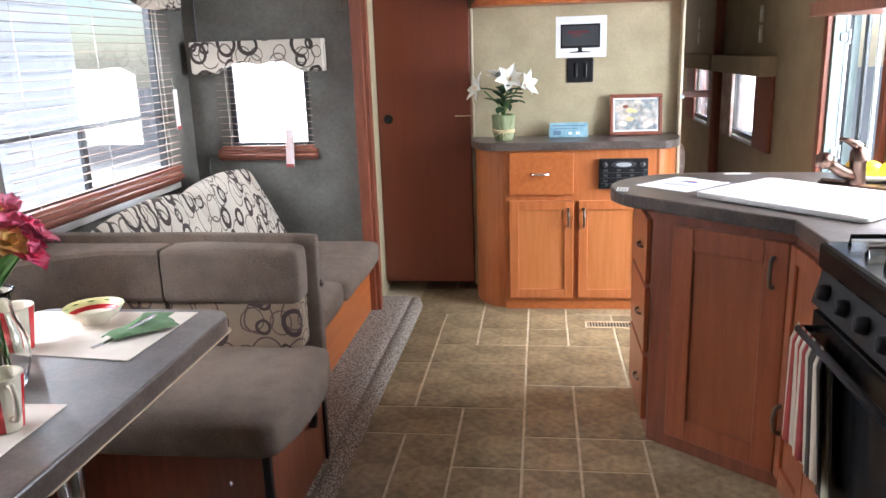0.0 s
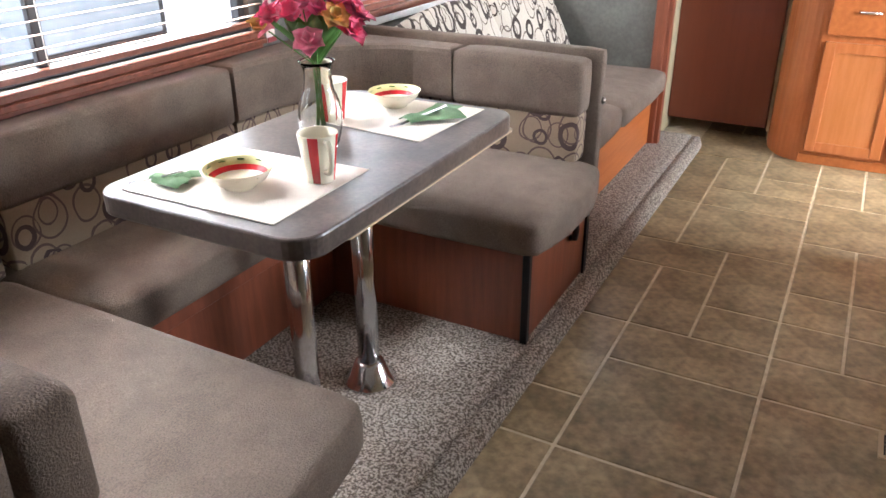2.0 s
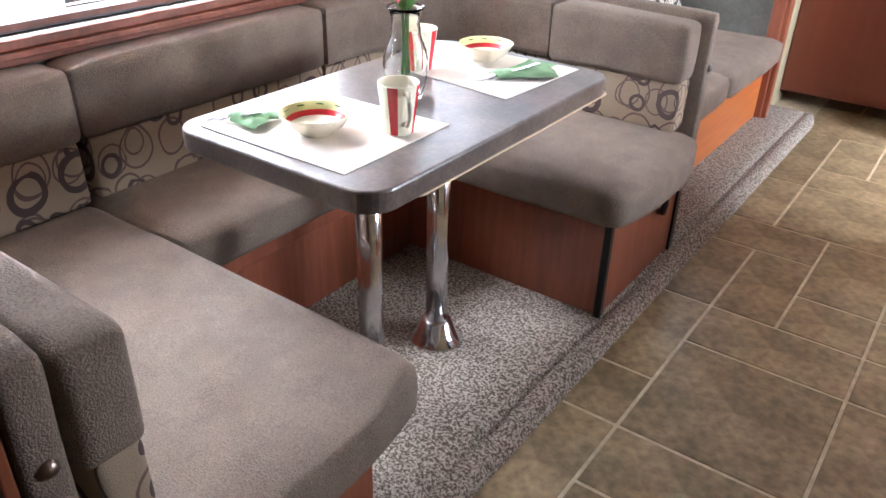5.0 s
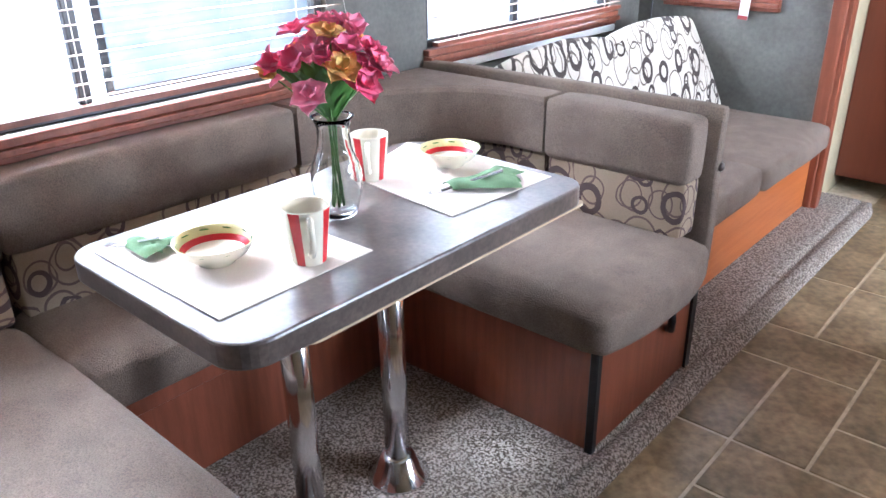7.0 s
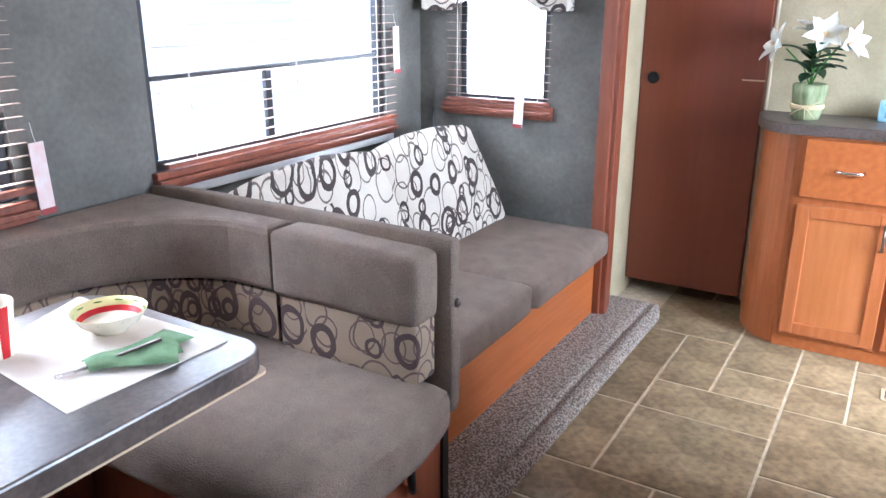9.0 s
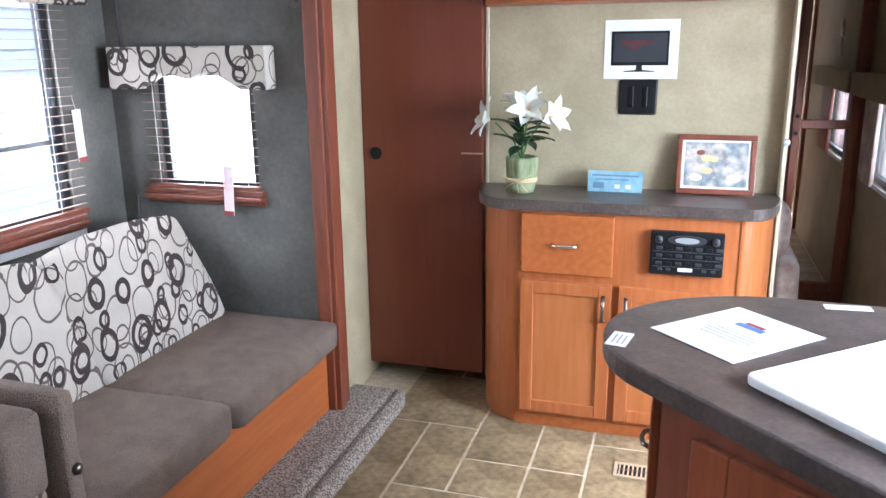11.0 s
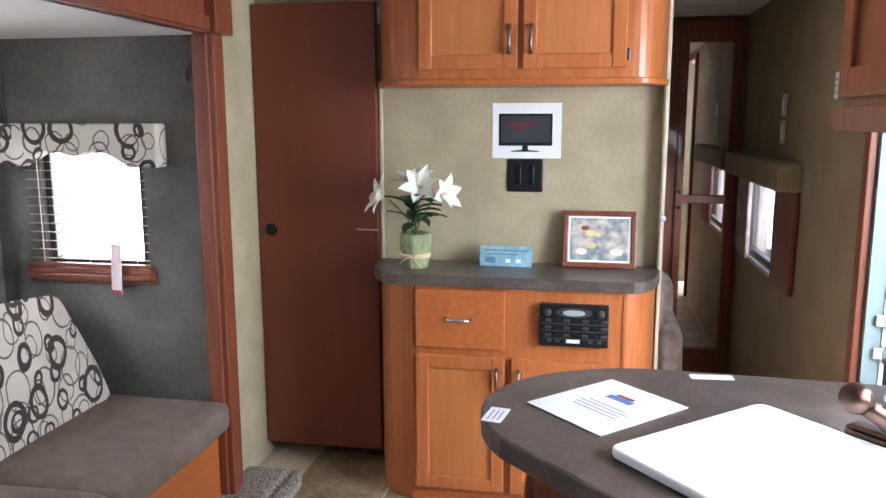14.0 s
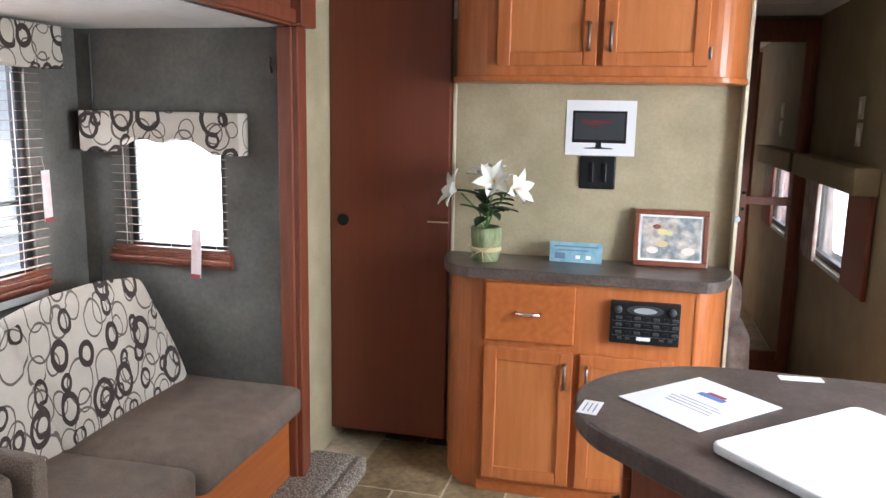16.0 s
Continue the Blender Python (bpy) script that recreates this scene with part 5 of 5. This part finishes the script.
part("cooktop", cube(SX - 0.005, 1.54, SY0, SY1, 0.805, 0.872, 0.012), M["gloss_black"], stove, "black enamel cooktop")
b = prism([(SX - 0.01, 0.715), (SX + 0.02, 0.715), (SX + 0.02, 0.803), (SX + 0.012, 0.803)], SY0, SY1)
bmesh.ops.transform(b, matrix=Matrix(((1, 0, 0, 0), (0, 0, 1, 0), (0, 1, 0, 0), (0, 0, 0, 1))), verts=b.verts)
bmesh.ops.recalc_face_normals(b, faces=b.faces)
part("control_panel", b, M["black"], stove)
for k in range(5):
    y = SY1 - 0.07 - k * 0.115
    part("knob", solid_lathe([(0.022, 0), (0.021, 0.012), (0.017, 0.026), (0.008, 0.028)], 18, m=pose(SX + 0.004, y, 0.758, 0, -80, 0)), M["black"], stove, "round black knob", True)
part("oven_door", cube(SX - 0.008, SX + 0.02, SY0 + 0.01, SY1 - 0.01, 0.285, 0.70, 0.006), M["gloss_black"], stove, "black glass oven door")
part("oven_handle", tube([(SX - 0.01, SY1 - 0.04, 0.655), (SX - 0.05, SY1 - 0.05, 0.66), (SX - 0.05, SY0 + 0.05, 0.66), (SX - 0.01, SY0 + 0.04, 0.655)], 0.011, 10), M["black"], stove, "black oven handle", True)
part("lower_drawer", cube(SX + 0.005, SX + 0.024, SY0 + 0.01, SY1 - 0.01, 0.05, 0.262, 0.004), island_wood, stove, "cherry drawer under the oven")
part("lower_case", cube(SX + 0.025, 1.54, SY0, SY1, 0.0, 0.268), M["red_wood"], stove, "cherry case under the oven")
for k in range(6):
    y = SY1 - 0.05 - k * 0.10
    part("grate_bar", tube([(SX + 0.05, y, 0.873), (SX + 0.05, y, 0.895), (1.48, y, 0.895), (1.48, y, 0.873)], 0.006, 6), M["chrome"] if k % 3 == 1 else M["gloss_black"], stove, "", True)
towel = thing("dish_towel", (SX - 0.05, 2.44, 0.67), "striped cream, red and dark dish towel over the oven handle", "towel")
cols = ["towel", "towel_red", "towel", "towel_red", "towel", "towel_red", "towel", "towel_dark", "towel_dark", "towel", "towel_dark"]
for k, c in enumerate(cols):
    bm = bmesh.new()
    rows = []
    for i in range(15):
        f = i / 14
        z = 0.668 - abs(f - 0.5) * 2 * (0.31 if f < 0.5 else 0.36) + 0.008
        dx = -0.066 if f < 0.45 else (-0.034 if f > 0.55 else -0.05)
        rows.append([bm.verts.new((SX + dx - 0.007 * math.sin((k + e) * 1.7) * abs(f - 0.5) * 2, 2.52 - (k + e) * 0.024 * (0.75 + 0.25 * abs(f - 0.5) * 2), z)) for e in (0, 1)])
    for p, q in zip(rows, rows[1:]):
        bm.faces.new((p[0], p[1], q[1], q[0]))
    ob = part("stripe", bm, M[c], towel, smooth=True)
    so = ob.modifiers.new("thickness", "SOLIDIFY")
    so.thickness = 0.003

# overhead kitchen cabinet
oc = thing("kitchen_overhead_cabinet", (1.36, 3.0, 1.43), "cherry overhead kitchen cabinet with a panel door", "cabinet")
part("body", cube(1.21, 1.547, 2.35, 3.50, 1.435, CEIL - 0.003, 0.004), island_wood, oc)
part("bottom_rail", cube(1.195, 1.549, 2.35, 3.512, 1.430, 1.475, 0.004), island_wood, oc)
m = pose(1.209, 3.47, 1.49, 0, 0, -90)
shaker(oc, m, 0.42, 0.49, island_wood, island_panel, 0.055, (0.37, 0.10))
shaker(oc, pose(1.209, 3.03, 1.49, 0, 0, -90), 0.42, 0.49, island_wood, island_panel, 0.055, (0.05, 0.10))
shaker(oc, pose(1.54, 3.501, 1.49, 0, 0, 180), 0.30, 0.49, island_wood, island_panel, 0.055)
sticker(pose(1.194, 3.49, 1.515, 90, 0, -90), 0.022, 0.05)

# ---- doorway, bedroom end and right wall ----
ed = thing("entry_door", (1.63, 4.31, 0.0), "open entry door with grey-green jamb and metal hinges", "door")
part("jamb", cube(1.552, 1.600, 4.288, 4.2995, 0.0, 1.918), M["teal"], ed, "grey-green metal jamb")
part("leaf", cube(1.640, 1.675, 4.42, 5.03, 0.02, 1.90, 0.01), M["siding"], ed, "white door leaf folded back outside")
part("leaf_edge", cube(1.601, 1.612, 4.284, 4.30, 0.0, 1.90), M["white"], ed, "white edge strip")
# solid black put where only a dark gap parts the two jambs
part("gap_strip", cube(1.613, 1.628, 4.286, 4.30, 0.0, 1.90), M["black"], ed, "black strip standing in for the dark gap between the jambs")
part("outer_jamb", cube(1.629, 1.660, 4.286, 4.30, 0.0, 1.90), M["teal"], ed, "grey-green outer jamb")
for z in (0.62, 0.76, 0.86, 1.36):
    h = part("hinge", cube(1.578, 1.604, 4.278, 4.287, z - 0.017, z + 0.017, 0.003), M["alum"], ed, "pale metal hinge")
    part("pin", tube([(1.612, 4.275, z - 0.03), (1.612, 4.275, z + 0.03)], 0.005, 8), M["alum"], h)
sd = thing("screen_door", (1.75, 4.25, 0.0), "open aluminium screen door with a middle rail", "door")
for nm, b in (("stile", (1.668, 1.685, 4.235, 4.268, 0.02, 1.88)), ("stile", (2.25, 2.275, 4.235, 4.268, 0.02, 1.88)), ("rail", (1.686, 2.249, 4.24, 4.265, 0.02, 0.07)), ("rail", (1.686, 2.249, 4.24, 4.265, 0.74, 0.78)), ("rail", (1.686, 2.249, 4.24, 4.265, 1.83, 1.88)), ("closer_bar", (1.71, 1.725, 4.215, 4.234, 0.3, 1.7))):
    part(nm, cube(*b, 0.003, 1), M["grey"] if nm == "stile" else M["alum"], sd)

md = structure("door_2", cube(1.02, 1.545, 6.352, 6.398, 0.0, CEIL - 0.02, 0.003), M["red_wood"], "dark cherry wardrobe door with mirror panels", "door")
for z0, z1 in ((0.15, 0.985), (1.03, 1.86)):
    part("mirror_panel", cube(1.245, 1.475, 6.345, 6.351, z0, z1, 0.002, 1), M["mirror"], md, "narrow mirror")
bm = bmesh.new()
for b in ((1.205, 1.245, 6.33, 6.351, 0.10, 1.91), (1.475, 1.515, 6.33, 6.351, 0.10, 1.91), (1.246, 1.474, 6.33, 6.351, 0.10, 0.148), (1.246, 1.474, 6.33, 6.351, 0.987, 1.028), (1.246, 1.474, 6.33, 6.351, 1.862, 1.91)):
    box(bm, *b, 0.003, 1)
part("mirror_frame", bm, M["red_wood"], md, "cherry mirror frame")
for z in (0.96, 1.05):
    part("knob", solid_lathe([(0.010, 0), (0.010, 0.015)], 12, m=pose(1.225, 6.33, z, 90)), M["black"], md, "", True)
bed = thing("bed", (0.5, 5.5, 0), "bed with a brown floral bedspread behind the partition", "bed")
part("mattress", cushion(-0.45, 1.10, 5.05, 6.25, 0.25, 0.62, 0.07, 0.02, 71), M["bed"], bed, smooth=True)
part("bed_base", cube(-0.42, 1.05, 5.10, 6.22, 0.0, 0.26), M["red_wood"], bed)
part("throw_pillow", cushion(0.75, 1.06, 5.02, 5.20, 0.58, 0.84, 0.06, 0.03, 73, Matrix.Identity(4)), M["bed"], bed, "brown floral pillow", True)
part("throw_skirt", cushion(1.02, 1.13, 5.03, 5.6, 0.10, 0.60, 0.04, 0.015, 75), M["bed"], bed, "hanging bedspread edge", True)
for z0, z1 in ((1.46, 1.555), (1.345, 1.445)):
    sw = thing("light_switch", (1.548, 5.44, z0), "pale wall switch plate on the tan wall", "switch", "wall switches")
    part("plate", cube(1.541, 1.549, 5.405, 5.475, z0, z1, 0.003), M["edge"], sw)
    part("rocker", cube(1.537, 1.541, 5.425, 5.455, z0 + 0.02, z1 - 0.02, 0.002), M["white"], sw)
tagged(part("wand", tube([(1.535, 6.18, 1.18), (1.528, 6.17, 0.80)], 0.004, 6), M["cord"]), "pale blind wand beside the bedroom window", "wand")
cl = thing("ceiling_light", (1.25, 5.6, CEIL), "flat white ceiling light near the bedroom", "light")
part("housing", cube(1.13, 1.37, 5.5, 5.72, CEIL - 0.03, CEIL - 0.002, 0.008), M["white"], cl)
bm = cube(1.525, 1.545, 5.085, 5.42, 0.745, 1.20, 0.006)
tagged(part("curtain_panel", bm, M["dark_door"]), "dark narrow curtain beside the bedroom window", "curtain")
bm = cube(1.525, 1.545, 5.98, 6.27, 0.745, 1.20, 0.006)
tagged(part("curtain_panel", bm, M["bed"]), "brown narrow curtain beside the bedroom window", "curtain")


tagged(part("door_bumper", solid_lathe([(0.006, 0), (0.006, 0.012), (0.012, 0.016), (0.012, 0.024), (0.006, 0.027)], 16, m=pose(1.001, 4.80, 1.09, 90)), M["alum"], smooth=True), "small round metal bumper on the partition edge", "bumper")


def register(x0, x1, y0, y1):
    th = thing("floor_register", (x0, y0, 0.0), "brown metal floor register with narrow slots", "vent", "floor registers")
    part("tray", cube(x0, x1, y0, y1, 0.0005, 0.002), M["black"], th)
    bm = bmesh.new()
    for b in ((x0 - 0.012, x1 + 0.012, y0 - 0.012, y0), (x0 - 0.012, x1 + 0.012, y1, y1 + 0.012), (x0 - 0.012, x0, y0, y1), (x1, x1 + 0.012, y0, y1)):
        box(bm, *b, 0.0005, 0.005)
    part("frame", bm, M["beige"], th)
    n = 15
    for i in range(n):
        x = x0 + (x1 - x0) * (i + 0.5) / n
        part("slat", cube(x - 0.0028, x + 0.0028, y0, y1, 0.002, 0.0045), M["beige"], th)
    part("slat", cube(x0, x1, (y0 + y1) / 2 - 0.003, (y0 + y1) / 2 + 0.003, 0.0046, 0.0052), M["pewter"], th)


register(0.512, 0.735, 4.295, 4.365)
register(0.520, 0.770, 2.375, 2.465)

# ---- outside ----
structure("ground", cube(-60, 60, -60, 60, -0.75, -0.65), M["gravel"], "pale gravel yard outside", "ground")
# glowing board added to whiten the west windows and light the room
structure("backdrop_west", cube(-9.1, -9.0, -8, 14, -0.65, 7), M["sky_glow"], "added glowing white board standing in for bright daylight outdoors", "backdrop")


def trailer(x, side, y0, y1, label, win):
    th = thing("travel_trailer", (x, (y0 + y1) / 2, -0.65), label, "trailer")
    part("body", cube(min(x, x + side * 2.4), max(x, x + side * 2.4), y0, y1, -0.1, 2.35, 0.08, 3), M["siding"], th)
    face = x
    for k in range(14):
        z = 0.0 + k * 0.16
        part("rib", cube(min(face, face - side * 0.012), max(face, face - side * 0.012), y0 + 0.1, y1 - 0.1, z, z + 0.02), M["siding"], th)
    for a, b, c, d in win:
        wv = part("window", cube(min(face - side * 0.03, face), max(face - side * 0.03, face), a, b, c, d, 0.01), M["siding_blue"], th, "grey-blue window")
        part("window_frame", cube(min(face - side * 0.02, face), max(face - side * 0.02, face), a - 0.05, b + 0.05, c - 0.05, d + 0.05, 0.008), M["frame_black"], wv, "dark frame")
    for y in (y0 + (y1 - y0) * 0.45, y0 + (y1 - y0) * 0.6):
        part("wheel", solid_lathe([(0.2, -0.1), (0.33, -0.1), (0.33, 0.1), (0.2, 0.1)], 24, m=pose(x + side * 0.15, y, -0.32, 0, 90, 0)), M["black"], th)


trailer(-4.6, -1, -2.0, 8.5, "white ribbed travel trailer parked alongside", [(3.3, 4.95, 0.2, 1.75), (-0.6, 0.6, 0.5, 1.7)])
trailer(6.2, 1, 3.0, 11.0, "white ribbed travel trailer parked opposite the doorway", [(6.0, 7.2, 0.8, 1.5)])
rnd = random.Random(3)
bm = bmesh.new()
for i in range(1400):
    c = Vector((rnd.uniform(3.6, 5.4), rnd.uniform(4.5, 10.0), -0.65 + abs(rnd.gauss(0, 0.30))))
    petal(bm, Matrix.Translation(c) @ Matrix.Rotation(rnd.uniform(0, 6.28), 4, "Z") @ Matrix.Rotation(rnd.uniform(-1.4, 0.3), 4, "Y"), rnd.uniform(0.12, 0.28), 0.05, -0.3)
tagged(part("shrubs", bm, M["hedge"]), "low green shrubs and grass by the doorway", "shrubs", kind="stuff")

# ---- floor tiles ----
XS = [-0.405, -0.215, -0.022, 0.216, 0.41, 0.638, 0.84, 1.065, 1.27, 1.545]
YS = [2.04 + 0.2222 * j for j in range(-14, 20)]
J0 = 14
known = [(1, 6, 2, 2), (1, 8, 2, 1), (1, 9, 1, 2), (2, 9, 1, 1), (2, 10, 1, 2), (3, 9, 1, 1), (3, 10, 1, 2), (4, 9, 1, 2), (5, 9, 1, 2), (3, 7, 2, 2), (5, 7, 1, 2),
         (3, 5, 1, 2), (4, 5, 2, 2), (3, 4, 1, 1), (4, 4, 1, 1), (0, 5, 2, 1), (2, 4, 1, 2), (1, 3, 1, 2), (0, 3, 1, 2), (2, 3, 1, 1), (1, 0, 2, 2), (1, 2, 2, 1),
         (0, 1, 1, 2), (3, 3, 1, 1), (4, 3, 1, 1), (5, 3, 2, 2), (3, 2, 2, 1), (3, 0, 2, 2), (0, 6, 1, 2), (0, 8, 1, 3)]
used, pieces = set(), []


def claim(c, j, w_, h_):
    cells = [(c + a, j + b) for a in range(w_) for b in range(h_)]
    if any(q in used or q[0] > len(XS) - 2 or q[1] > len(YS) - J0 - 2 for q in cells):
        return
    used.update(cells)
    pieces.append((XS[c], XS[c + w_], YS[j + J0], YS[j + h_ + J0]))


for k in known:
    claim(*k)
rnd = random.Random(2)
for j in range(-J0, len(YS) - J0 - 1):
    for c in range(len(XS) - 1):
        for shape in rnd.sample([(2, 2), (1, 2), (2, 1)], 3) + [(1, 1)]:
            if (c, j) not in used:
                claim(c, j, *shape)
floor = bpy.data.objects["floor"]
shared = {}
for x0, x1, y0, y1 in pieces:
    g = 0.0038
    key = (round(x1 - x0, 4), round(y1 - y0, 4))
    if key not in shared:
        wd, dp = key
        shared[key] = mesh_from("tile", cube(-wd / 2 + g, wd / 2 - g, -dp / 2 + g, dp / 2 - g, -0.0075, 0.0, 0.0032, 1), M["tile"])
    ob = new("tile", shared[key])
    ob.parent = floor
    ob.location = ((x0 + x1) / 2, (y0 + y1) / 2, 0)
